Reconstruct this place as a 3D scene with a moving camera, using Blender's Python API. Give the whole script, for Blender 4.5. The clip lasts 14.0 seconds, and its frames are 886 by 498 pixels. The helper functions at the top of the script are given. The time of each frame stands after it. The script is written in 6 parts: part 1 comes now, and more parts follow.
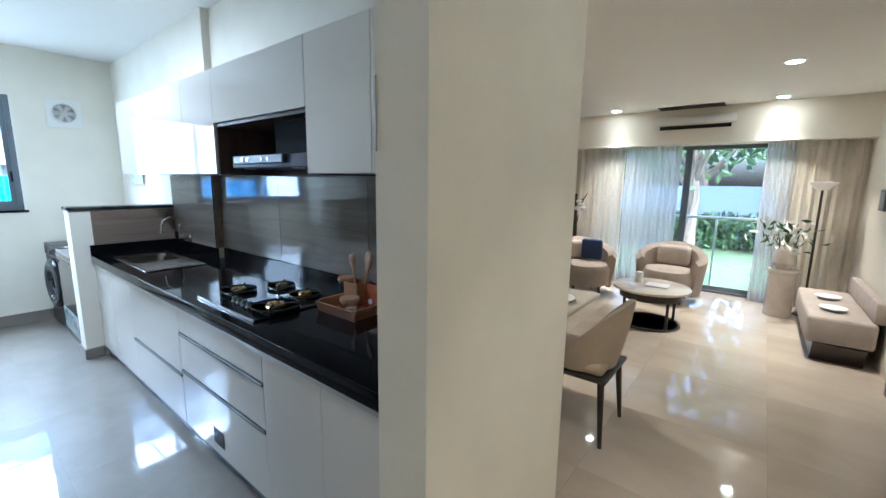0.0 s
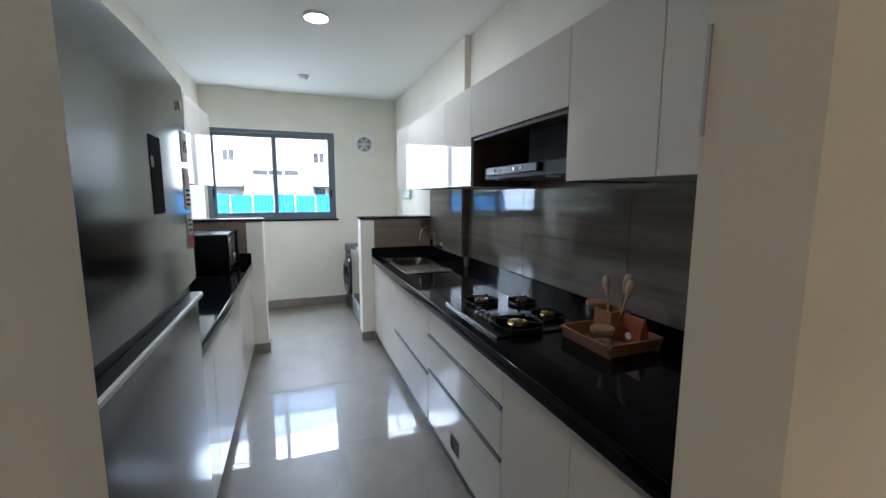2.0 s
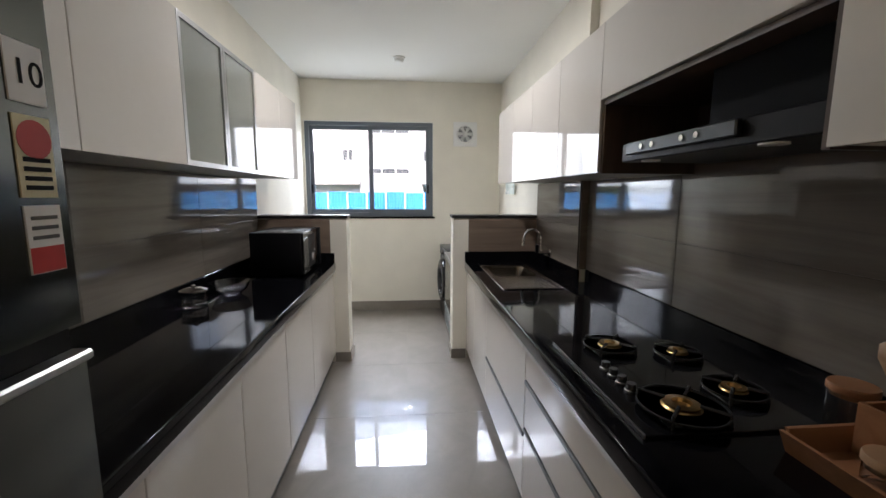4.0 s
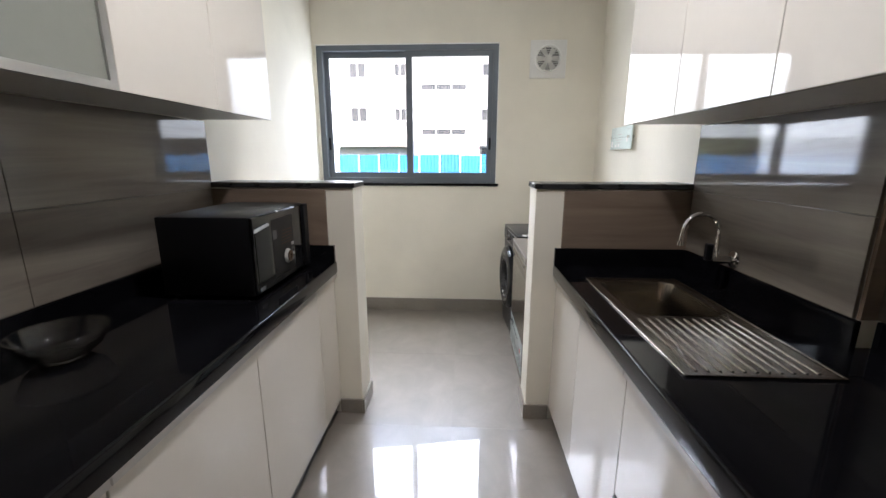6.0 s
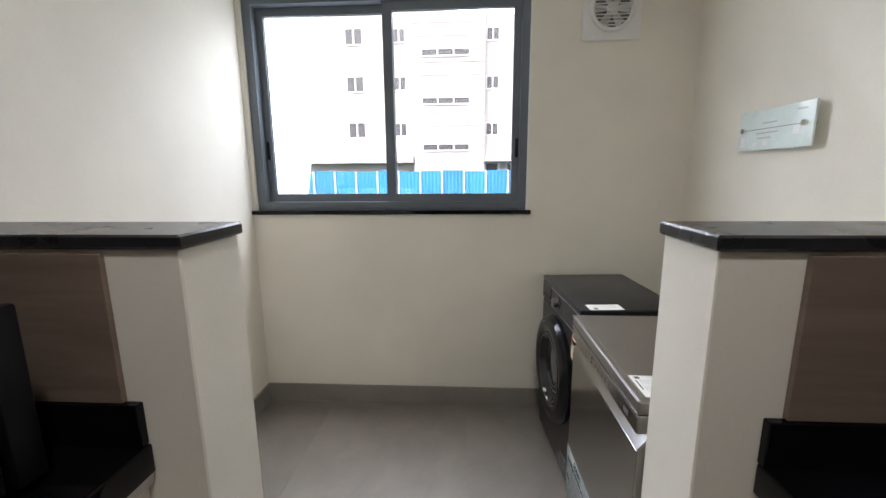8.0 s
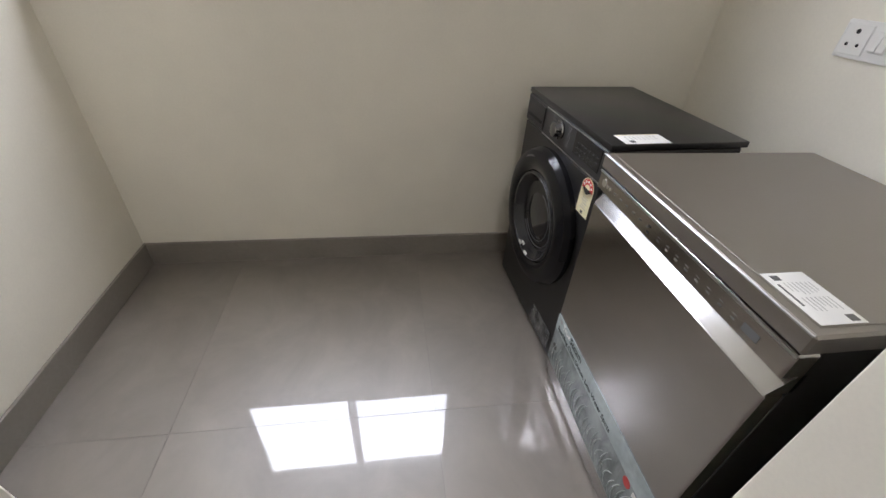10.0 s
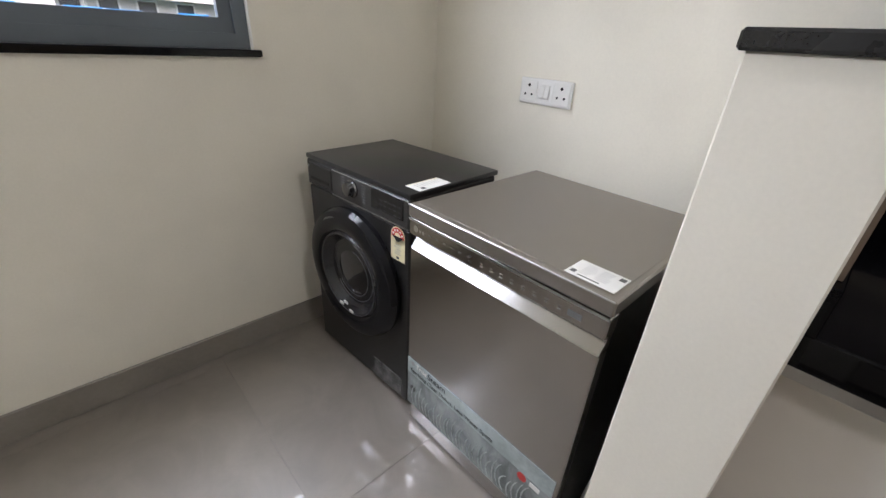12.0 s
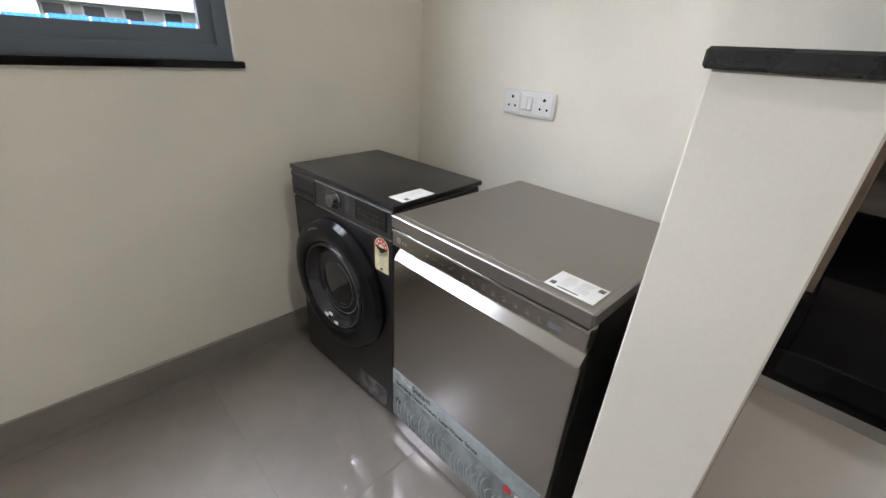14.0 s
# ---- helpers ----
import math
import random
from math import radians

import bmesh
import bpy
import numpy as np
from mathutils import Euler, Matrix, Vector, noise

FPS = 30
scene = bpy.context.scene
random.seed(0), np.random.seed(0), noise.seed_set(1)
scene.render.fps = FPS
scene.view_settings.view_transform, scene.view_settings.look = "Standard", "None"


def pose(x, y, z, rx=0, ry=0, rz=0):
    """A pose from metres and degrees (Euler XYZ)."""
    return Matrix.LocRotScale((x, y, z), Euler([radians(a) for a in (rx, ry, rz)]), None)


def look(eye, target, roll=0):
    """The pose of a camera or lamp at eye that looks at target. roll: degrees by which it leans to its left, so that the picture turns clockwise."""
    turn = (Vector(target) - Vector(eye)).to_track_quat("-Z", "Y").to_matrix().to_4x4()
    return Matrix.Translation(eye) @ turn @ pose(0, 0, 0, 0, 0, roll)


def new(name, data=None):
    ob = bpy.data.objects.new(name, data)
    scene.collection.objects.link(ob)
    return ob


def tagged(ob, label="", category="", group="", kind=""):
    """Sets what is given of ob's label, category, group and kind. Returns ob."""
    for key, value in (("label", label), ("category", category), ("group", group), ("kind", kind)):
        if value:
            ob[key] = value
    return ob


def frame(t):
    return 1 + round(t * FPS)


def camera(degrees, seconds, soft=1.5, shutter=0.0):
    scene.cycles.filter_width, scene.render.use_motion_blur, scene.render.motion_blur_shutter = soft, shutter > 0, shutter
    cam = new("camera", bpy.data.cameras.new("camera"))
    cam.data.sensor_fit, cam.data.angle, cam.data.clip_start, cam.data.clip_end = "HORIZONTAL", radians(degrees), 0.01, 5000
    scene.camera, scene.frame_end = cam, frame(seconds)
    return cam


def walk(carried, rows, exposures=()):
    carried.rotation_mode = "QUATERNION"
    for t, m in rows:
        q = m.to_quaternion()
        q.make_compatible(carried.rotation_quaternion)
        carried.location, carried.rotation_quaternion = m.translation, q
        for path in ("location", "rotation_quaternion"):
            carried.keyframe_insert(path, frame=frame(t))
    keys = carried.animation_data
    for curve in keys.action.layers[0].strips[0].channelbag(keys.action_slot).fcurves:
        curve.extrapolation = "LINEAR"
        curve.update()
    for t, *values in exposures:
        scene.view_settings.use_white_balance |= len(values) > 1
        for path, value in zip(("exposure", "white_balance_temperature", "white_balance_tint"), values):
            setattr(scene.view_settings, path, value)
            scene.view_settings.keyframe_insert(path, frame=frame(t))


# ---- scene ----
cam = camera(95.4, 14.0)
PATH = [
    (0, (-0.213, -1.257, 1.486), (1.337, -0.035, 1.162), 0.8),
    (0.5, (-0.237, -1.244, 1.477), (0.924, 0.360, 1.199), 0.3),
    (1, (-0.229, -1.242, 1.475), (0.655, 0.533, 1.209), 0.7),
    (1.5, (-0.196, -1.114, 1.466), (0.564, 0.718, 1.207), 0.9),
    (2, (-0.168, -1.000, 1.461), (0.519, 0.860, 1.200), 0.1),
    (2.5, (-0.086, -0.911, 1.449), (0.484, 0.992, 1.217), -0.4),
    (3, (-0.018, -0.798, 1.444), (0.302, 1.161, 1.198), -0.2),
    (5.5, (0.100, 0.650, 1.392), (0.133, 2.619, 1.046), 0.3),
    (6, (0.097, 1.050, 1.374), (-0.001, 2.998, 0.932), 0.1),
    (6.5, (0.036, 1.435, 1.363), (0.004, 3.393, 0.953), 1.1),
    (7, (0.047, 1.765, 1.363), (-0.034, 3.737, 1.039), 0.4),
    (9.3, (0.041, 2.840, 1.271), (-0.082, 4.675, 0.475), -1.1),
    (9.5, (0.003, 2.873, 1.247), (-0.017, 4.640, 0.311), -0.1),
    (9.8, (-0.047, 2.928, 1.199), (0.054, 4.564, 0.057), 1.5),
    (10, (-0.077, 2.954, 1.190), (0.185, 4.557, 0.024), 3.4),
    (10.2, (-0.058, 2.979, 1.195), (0.307, 4.563, 0.032), 4.1),
    (10.5, (-0.008, 3.011, 1.238), (0.558, 4.700, 0.329), 3.5),
    (10.7, (0.003, 3.034, 1.253), (0.746, 4.702, 0.440), 4.0),
    (11, (-0.027, 3.047, 1.273), (1.020, 4.590, 0.549), 2.9),
    (11.3, (-0.084, 3.053, 1.266), (1.173, 4.385, 0.460), 2.0),
    (11.5, (-0.125, 3.046, 1.251), (1.184, 4.333, 0.458), 3.5),
    (11.7, (-0.163, 3.037, 1.238), (1.143, 4.314, 0.424), 4.3),
    (12, (-0.188, 3.026, 1.222), (1.052, 4.297, 0.302), 3.5),
    (12.5, (-0.194, 3.017, 1.199), (1.017, 4.231, 0.170), 4.7),
    (13, (-0.187, 3.020, 1.216), (1.098, 4.250, 0.303), 5.1),
    (13.5, (-0.182, 3.027, 1.223), (1.113, 4.258, 0.324), 4.7),
    (14, (-0.169, 3.016, 1.232), (1.114, 4.270, 0.347), 3.7),
]
walk(cam, [(t, look(e, g, r)) for t, e, g, r in PATH],
     [(0.0, 4.38, 4550, 3), (0.3, 3.9, 4500, 0), (0.5, 3.75, 4650, 1), (1.0, 3.55, 4750, 3), (2.0, 3.6, 5200, 8), (3.0, 3.45, 5850, 12), (5.5, 3.55, 5950, 14),
      (6.5, 3.62, 5950, 14), (7.2, 3.42, 5950, 14), (9.3, 2.6, 6150, 17), (10.0, 3.05, 6150, 16), (11.0, 3.2, 6050, 16), (14.0, 3.2, 6000, 15)])

# ---- world, sun, lamps ----
world = bpy.data.worlds.new("sky")
scene.world = world
world.use_nodes = True
wn = world.node_tree
sky = wn.nodes.new("ShaderNodeTexSky")
sky.sky_type = 'NISHITA'
sky.sun_disc = False
sky.sun_elevation = radians(52)
sky.sun_rotation = radians(200)
sky.dust_density = 8.0
sky.air_density = 1.0
wn.nodes["Background"].inputs[1].default_value = 0.08
wn.links.new(sky.outputs[0], wn.nodes["Background"].inputs[0])

sun_data = bpy.data.lights.new("sun", 'SUN')
sun_data.energy = 0.15
sun_data.angle = radians(18)
sun_data.color = (1.0, 0.96, 0.9)
sun = new("sun", sun_data)
sun.matrix_world = look((-8, -22, 30), (0, 0, 0))


def disc_lamp(x, y, z, power, colour, size=0.14, spread=180):
    d = bpy.data.lights.new("downlight_glow", 'AREA')
    d.shape = 'DISK'
    d.size = size
    d.energy = power
    d.color = colour
    d.spread = radians(spread)
    o = new("downlight_glow", d)
    o.location = (x, y, z)
    return o


# added fill lamps in place of skylight past the side of the building opposite and from above it, and of the daylight in
# each half of the window's opening
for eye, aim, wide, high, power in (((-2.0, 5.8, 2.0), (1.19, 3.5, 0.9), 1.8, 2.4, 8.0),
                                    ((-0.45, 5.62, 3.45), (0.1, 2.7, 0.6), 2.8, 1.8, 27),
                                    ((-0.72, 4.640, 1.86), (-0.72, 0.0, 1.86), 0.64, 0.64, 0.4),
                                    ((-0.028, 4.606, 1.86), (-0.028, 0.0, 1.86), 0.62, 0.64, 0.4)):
    sky_in = bpy.data.lights.new("skylight_fill", 'AREA')
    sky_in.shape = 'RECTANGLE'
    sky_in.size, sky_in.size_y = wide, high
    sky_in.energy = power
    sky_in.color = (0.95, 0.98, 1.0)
    new("skylight_fill", sky_in).matrix_world = look(eye, aim)

WARM = (1.0, 0.74, 0.48)
disc_lamp(0.045, 2.19, 2.700, 1.5, (1.0, 0.94, 0.86))
for lx, ly in ((4.28, -1.33), (5.9, -1.30), (5.85, 0.49), (1.2, -1.5), (2.6, 0.6), (-0.9, -1.6)):
    disc_lamp(lx, ly, 2.465, 0.5 if lx < 0 else 0.28 if lx < 2 else 1.1 if lx > 5 else 0.75, WARM, spread=80)


# ---- materials ----
def surf(name, col, rough=0.5, metal=0.0, var=0.06, scale=3.0, fine=60.0, bump=0.02, spec=0.5, coat=0.0,
         rvar=0.06, stretch=(1, 1, 1), emit=0.0, per_object=0.0):
    m = bpy.data.materials.new(name)
    m.use_nodes = True
    t = m.node_tree
    b = t.nodes["Principled BSDF"]
    tc = t.nodes.new("ShaderNodeTexCoord")
    mp = t.nodes.new("ShaderNodeMapping")
    mp.inputs["Scale"].default_value = stretch
    t.links.new(tc.outputs["Object"], mp.inputs[0])
    n1 = t.nodes.new("ShaderNodeTexNoise")
    n1.inputs["Scale"].default_value = scale
    n1.inputs["Detail"].default_value = 5
    n2 = t.nodes.new("ShaderNodeTexNoise")
    n2.inputs["Scale"].default_value = fine
    n2.inputs["Detail"].default_value = 3
    for n in (n1, n2):
        t.links.new(mp.outputs[0], n.inputs["Vector"])
    mix = t.nodes.new("ShaderNodeMath")
    mix.operation = 'MULTIPLY_ADD'
    t.links.new(n2.outputs["Fac"], mix.inputs[0])
    mix.inputs[1].default_value = 0.4
    t.links.new(n1.outputs["Fac"], mix.inputs[2])
    ramp = t.nodes.new("ShaderNodeValToRGB")
    lo = [max(0.0, c * (1 - var * 2)) for c in col]
    hi = [min(1.0, c * (1 + var * 2)) for c in col]
    ramp.color_ramp.elements[0].position = 0.4
    ramp.color_ramp.elements[1].position = 1.0
    ramp.color_ramp.elements[0].color = (*lo, 1)
    ramp.color_ramp.elements[1].color = (*hi, 1)
    t.links.new(mix.outputs[0], ramp.inputs[0])
    out = ramp.outputs[0]
    if per_object:
        oi = t.nodes.new("ShaderNodeObjectInfo")
        hsv = t.nodes.new("ShaderNodeHueSaturation")
        mr = t.nodes.new("ShaderNodeMapRange")
        mr.inputs["To Min"].default_value = 1 - per_object
        mr.inputs["To Max"].default_value = 1 + per_object
        t.links.new(oi.outputs["Random"], mr.inputs["Value"])
        t.links.new(mr.outputs[0], hsv.inputs["Value"])
        t.links.new(out, hsv.inputs["Color"])
        out = hsv.outputs[0]
    t.links.new(out, b.inputs["Base Color"])
    rr = t.nodes.new("ShaderNodeMapRange")
    rr.inputs["To Min"].default_value = max(0.0, rough - rvar)
    rr.inputs["To Max"].default_value = min(1.0, rough + rvar)
    t.links.new(n1.outputs["Fac"], rr.inputs["Value"])
    t.links.new(rr.outputs[0], b.inputs["Roughness"])
    b.inputs["Metallic"].default_value = metal
    b.inputs["Specular IOR Level"].default_value = spec
    b.inputs["Coat Weight"].default_value = coat
    b.inputs["Coat Roughness"].default_value = 0.03
    if bump:
        bp = t.nodes.new("ShaderNodeBump")
        bp.inputs["Strength"].default_value = bump
        bp.inputs["Distance"].default_value = 0.01
        t.links.new(n2.outputs["Fac"], bp.inputs["Height"])
        t.links.new(bp.outputs[0], b.inputs["Normal"])
    if emit:
        b.inputs["Emission Color"].default_value = (*col, 1)
        b.inputs["Emission Strength"].default_value = emit
    return m


def veined(name, base, vein, rough, stretch, scale=2.0, coat=0.0, bump=0.01, per_object=0.0, contrast=(0.35, 0.7),
           glaze=0.04, spec=None, coat_ior=1.5):
    """Long streaks: wood-look or marble-look stoneware."""
    m = bpy.data.materials.new(name)
    m.use_nodes = True
    t = m.node_tree
    b = t.nodes["Principled BSDF"]
    tc = t.nodes.new("ShaderNodeTexCoord")
    mp = t.nodes.new("ShaderNodeMapping")
    mp.inputs["Scale"].default_value = stretch
    t.links.new(tc.outputs["Object"], mp.inputs[0])
    n1 = t.nodes.new("ShaderNodeTexNoise")
    n1.inputs["Scale"].default_value = scale
    n1.inputs["Detail"].default_value = 9
    n1.inputs["Roughness"].default_value = 0.62
    n1.inputs["Distortion"].default_value = 0.6
    t.links.new(mp.outputs[0], n1.inputs["Vector"])
    ramp = t.nodes.new("ShaderNodeValToRGB")
    ramp.color_ramp.elements[0].position = contrast[0]
    ramp.color_ramp.elements[1].position = contrast[1]
    ramp.color_ramp.elements[0].color = (*vein, 1)
    ramp.color_ramp.elements[1].color = (*base, 1)
    t.links.new(n1.outputs["Fac"], ramp.inputs[0])
    out = ramp.outputs[0]
    if per_object:
        oi = t.nodes.new("ShaderNodeObjectInfo")
        hsv = t.nodes.new("ShaderNodeHueSaturation")
        mr = t.nodes.new("ShaderNodeMapRange")
        mr.inputs["To Min"].default_value = 1 - per_object
        mr.inputs["To Max"].default_value = 1 + per_object
        t.links.new(oi.outputs["Random"], mr.inputs["Value"])
        t.links.new(mr.outputs[0], hsv.inputs["Value"])
        t.links.new(out, hsv.inputs["Color"])
        out = hsv.outputs[0]
    t.links.new(out, b.inputs["Base Color"])
    b.inputs["Roughness"].default_value = rough
    b.inputs["Specular IOR Level"].default_value = spec or (0.5 if rough > 0.04 else 0.8)
    b.inputs["Coat Weight"].default_value = coat
    b.inputs["Coat Roughness"].default_value = glaze
    b.inputs["Coat IOR"].default_value = coat_ior
    if bump:
        bp = t.nodes.new("ShaderNodeBump")
        bp.inputs["Strength"].default_value = bump
        bp.inputs["Distance"].default_value = 0.01
        t.links.new(n1.outputs["Fac"], bp.inputs["Height"])
        t.links.new(bp.outputs[0], b.inputs["Normal"])
    return m


def glassy(name, col=(1, 1, 1), rough=0.0, ior=1.45):
    m = bpy.data.materials.new(name)
    m.use_nodes = True
    b = m.node_tree.nodes["Principled BSDF"]
    b.inputs["Base Color"].default_value = (*col, 1)
    b.inputs["Roughness"].default_value = rough
    b.inputs["Transmission Weight"].default_value = 1.0
    b.inputs["IOR"].default_value = ior
    return m


def sheer(name, col, clear, back):
    """Thin cloth: some light goes through the weave, some glows through the threads."""
    m = bpy.data.materials.new(name)
    m.use_nodes = True
    t = m.node_tree
    out = t.nodes["Material Output"]
    dif, tra, gap = (t.nodes.new("ShaderNodeBsdf" + k) for k in ("Diffuse", "Translucent", "Transparent"))
    nz = t.nodes.new("ShaderNodeTexNoise")
    nz.inputs["Scale"].default_value = 14.0
    rp = t.nodes.new("ShaderNodeValToRGB")
    rp.color_ramp.elements[0].color = (*[c * 0.92 for c in col], 1)
    rp.color_ramp.elements[1].color = (*col, 1)
    t.links.new(nz.outputs["Fac"], rp.inputs[0])
    for n in (dif, tra):
        t.links.new(rp.outputs[0], n.inputs["Color"])
    m1, m2 = t.nodes.new("ShaderNodeMixShader"), t.nodes.new("ShaderNodeMixShader")
    m1.inputs[0].default_value = back
    m2.inputs[0].default_value = clear
    t.links.new(dif.outputs[0], m1.inputs[1])
    t.links.new(tra.outputs[0], m1.inputs[2])
    t.links.new(m1.outputs[0], m2.inputs[1])
    t.links.new(gap.outputs[0], m2.inputs[2])
    t.links.new(m2.outputs[0], out.inputs["Surface"])
    return m


M_WALL = surf("cream_wall_paint", (0.78, 0.74, 0.64), 0.75, var=0.03, scale=3.0, fine=140, bump=0.022, spec=0.3)
M_CEIL = surf("white_ceiling_paint", (0.80, 0.79, 0.75), 0.85, var=0.012, scale=1.0, fine=150, bump=0.02, spec=0.2)
M_LIVWALL = surf("warm_cream_paint", (0.75, 0.70, 0.60), 0.75, var=0.02, scale=1.2, fine=180, bump=0.03, spec=0.3)
M_FLOOR = veined("polished_beige_stoneware", (0.24, 0.212, 0.184), (0.19, 0.167, 0.144), 0.38, (1.0, 0.8, 1.0), 5.0, bump=0.0,
                 per_object=0.012, coat=1.0, glaze=0.012, spec=0.6, coat_ior=1.58)
M_GROUT = surf("grey_grout", (0.185, 0.165, 0.145), 0.4, var=0.1)
M_LIVFLOOR = veined("polished_cream_marble_tile", (0.56, 0.49, 0.40), (0.46, 0.39, 0.31), 0.05, (1.0, 0.5, 1.0), 1.8, bump=0.0,
                    per_object=0.03)
M_SKIRT = surf("grey_stone_skirting", (0.235, 0.21, 0.18), 0.3, var=0.08, scale=4, fine=70)
M_GRANITE = surf("black_granite", (0.004, 0.004, 0.005), 0.06, var=0.35, scale=8, fine=350, bump=0.0, rvar=0.03, spec=0.22)
M_CAPSTONE = surf("honed_black_granite", (0.018, 0.018, 0.019), 0.28, var=0.25, scale=8, fine=300, bump=0.01, rvar=0.05)
M_WHITE = surf("white_gloss_laminate", (0.72, 0.68, 0.62), 0.045, var=0.012, scale=1.5, fine=30, bump=0.004, coat=0.0, rvar=0.02)
M_CARCASS = surf("white_board", (0.62, 0.59, 0.54), 0.45, var=0.02)
M_SPLASH = veined("wood_look_wall_tile", (0.22, 0.193, 0.16), (0.135, 0.117, 0.098), 0.055, (1.0, 0.5, 7.0), 1.6, bump=0.0, coat=0.15,
                  per_object=0.05)
M_TILEDARK = veined("brown_wood_look_tile", (0.25, 0.19, 0.145), (0.16, 0.12, 0.09), 0.15, (0.5, 1.0, 7.0), 1.8, bump=0.0,
                    per_object=0.05)
M_DARKWOOD = veined("dark_brown_laminate", (0.11, 0.075, 0.055), (0.06, 0.04, 0.03), 0.3, (6.0, 1.0, 1.0), 3.0)
M_ALU = surf("brushed_aluminium", (0.50, 0.50, 0.50), 0.3, metal=1.0, var=0.05, fine=120, stretch=(1, 1, 8))
M_PROFILE = surf("grey_handle_profile", (0.17, 0.17, 0.17), 0.42, metal=0.9, var=0.05)
M_WINFRAME = surf("slate_grey_powder_coat", (0.125, 0.145, 0.165), 0.4, var=0.05, fine=200)
M_RAIL = surf("bright_satin_rail", (0.55, 0.54, 0.52), 0.32, metal=1.0, var=0.04)
M_STEEL = surf("brushed_stainless_steel", (0.40, 0.38, 0.355), 0.17, metal=1.0, var=0.012, scale=2, fine=90, stretch=(1, 1, 30),
               bump=0.0, rvar=0.03)
M_FRIDGE = surf("dark_brushed_steel", (0.115, 0.122, 0.116), 0.15, metal=1.0, var=0.02, scale=2, fine=120, stretch=(1, 1, 25), bump=0.0, rvar=0.03)
M_SINK = surf("satin_sink_steel", (0.25, 0.22, 0.185), 0.22, metal=1.0, var=0.06, scale=3, fine=160, bump=0.01)
M_CHROME = surf("chrome", (0.75, 0.75, 0.74), 0.05, metal=1.0, var=0.01, bump=0.0, rvar=0.02)
M_BLACK = surf("black_plastic", (0.007, 0.007, 0.008), 0.38, var=0.1, fine=200, spec=0.18)
M_BLACKGLOSS = surf("black_gloss", (0.008, 0.008, 0.009), 0.06, var=0.1, bump=0.0, rvar=0.02)
M_GRAPHITE = surf("graphite_enamel", (0.032, 0.031, 0.031), 0.32, metal=0.55, var=0.06, fine=250, bump=0.01)
M_WPLAST = surf("white_plastic", (0.78, 0.77, 0.74), 0.35, var=0.015)
M_IRON = surf("cast_iron", (0.012, 0.012, 0.012), 0.55, var=0.2, fine=120, bump=0.08)
M_BRASS = surf("brass_burner", (0.55, 0.38, 0.17), 0.3, metal=1.0, var=0.1)
M_BAMBOO = veined("bamboo", (0.36, 0.17, 0.075), (0.27, 0.12, 0.05), 0.4, (1, 12, 12), 2.0)
M_PALEWOOD = veined("pale_beech", (0.42, 0.26, 0.14), (0.33, 0.19, 0.10), 0.5, (1, 1, 9), 4.0)
M_PAPER = surf("white_sticker_paper", (0.80, 0.79, 0.76), 0.5, var=0.02, bump=0.0)
M_INK = surf("dark_print", (0.03, 0.03, 0.03), 0.95, var=0.05, bump=0.0, spec=0.05)
M_GREYINK = surf("grey_print", (0.13, 0.13, 0.13), 0.95, var=0.05, bump=0.0, spec=0.05)
M_GREYINKPALE = surf("pale_grey_print", (0.36, 0.35, 0.34), 0.6, var=0.05, bump=0.0)
M_RED = surf("red_print", (0.50, 0.035, 0.03), 0.4, var=0.05, bump=0.0)
M_CREAMPRINT = surf("cream_sticker", (0.72, 0.65, 0.42), 0.4, var=0.04, bump=0.0)
M_GLASS = glassy("clear_glass")
M_LAMP = surf("lamp_diffuser", (1.0, 0.97, 0.92), 0.5, emit=6.0, bump=0.0)
M_WARMLAMP = surf("warm_lamp_diffuser", (1.0, 0.85, 0.62), 0.5, emit=6.0, bump=0.0)


# ---- building helpers ----
ORIGIN = {}


def box(bm, x0, x1, y0, y1, z0, z1, bevel=0.0, seg=1):
    r = bmesh.ops.create_cube(bm, size=1.0)
    vs = r["verts"]
    for v in vs:
        v.co = Vector((x0 + (v.co.x + 0.5) * (x1 - x0), y0 + (v.co.y + 0.5) * (y1 - y0), z0 + (v.co.z + 0.5) * (z1 - z0)))
    if bevel:
        es = list({e for v in vs for e in v.link_edges})
        bmesh.ops.bevel(bm, geom=es, offset=bevel, segments=seg, affect='EDGES', profile=0.5)
    return bm


def cyl(bm, p, q, r0, r1=None, n=20, caps=True):
    p, q = Vector(p), Vector(q)
    r1 = r0 if r1 is None else r1
    d = q - p
    m = Matrix.Translation((p + q) / 2) @ d.to_track_quat("Z", "Y").to_matrix().to_4x4()
    bmesh.ops.create_cone(bm, cap_ends=caps, segments=n, radius1=r0, radius2=r1, depth=d.length, matrix=m)
    return bm


def lathe(bm, c, profile, axis="z", n=32):
    """Turns (radius, height) pairs round an axis through c."""
    c = Vector(c)
    rings = []
    for r, h in profile:
        ring = []
        for k in range(n):
            a = 2 * math.pi * k / n
            u, v = r * math.cos(a), r * math.sin(a)
            o = {"z": (u, v, h), "x": (h, u, v), "y": (v, h, u)}[axis]
            ring.append(bm.verts.new(c + Vector(o)))
        rings.append(ring)
    for a, b in zip(rings, rings[1:]):
        for k in range(n):
            bm.faces.new((a[k], a[(k + 1) % n], b[(k + 1) % n], b[k]))
    if profile[0][0] > 1e-4:
        bm.faces.new(rings[0][::-1])
    if profile[-1][0] > 1e-4:
        bm.faces.new(rings[-1])
    return bm


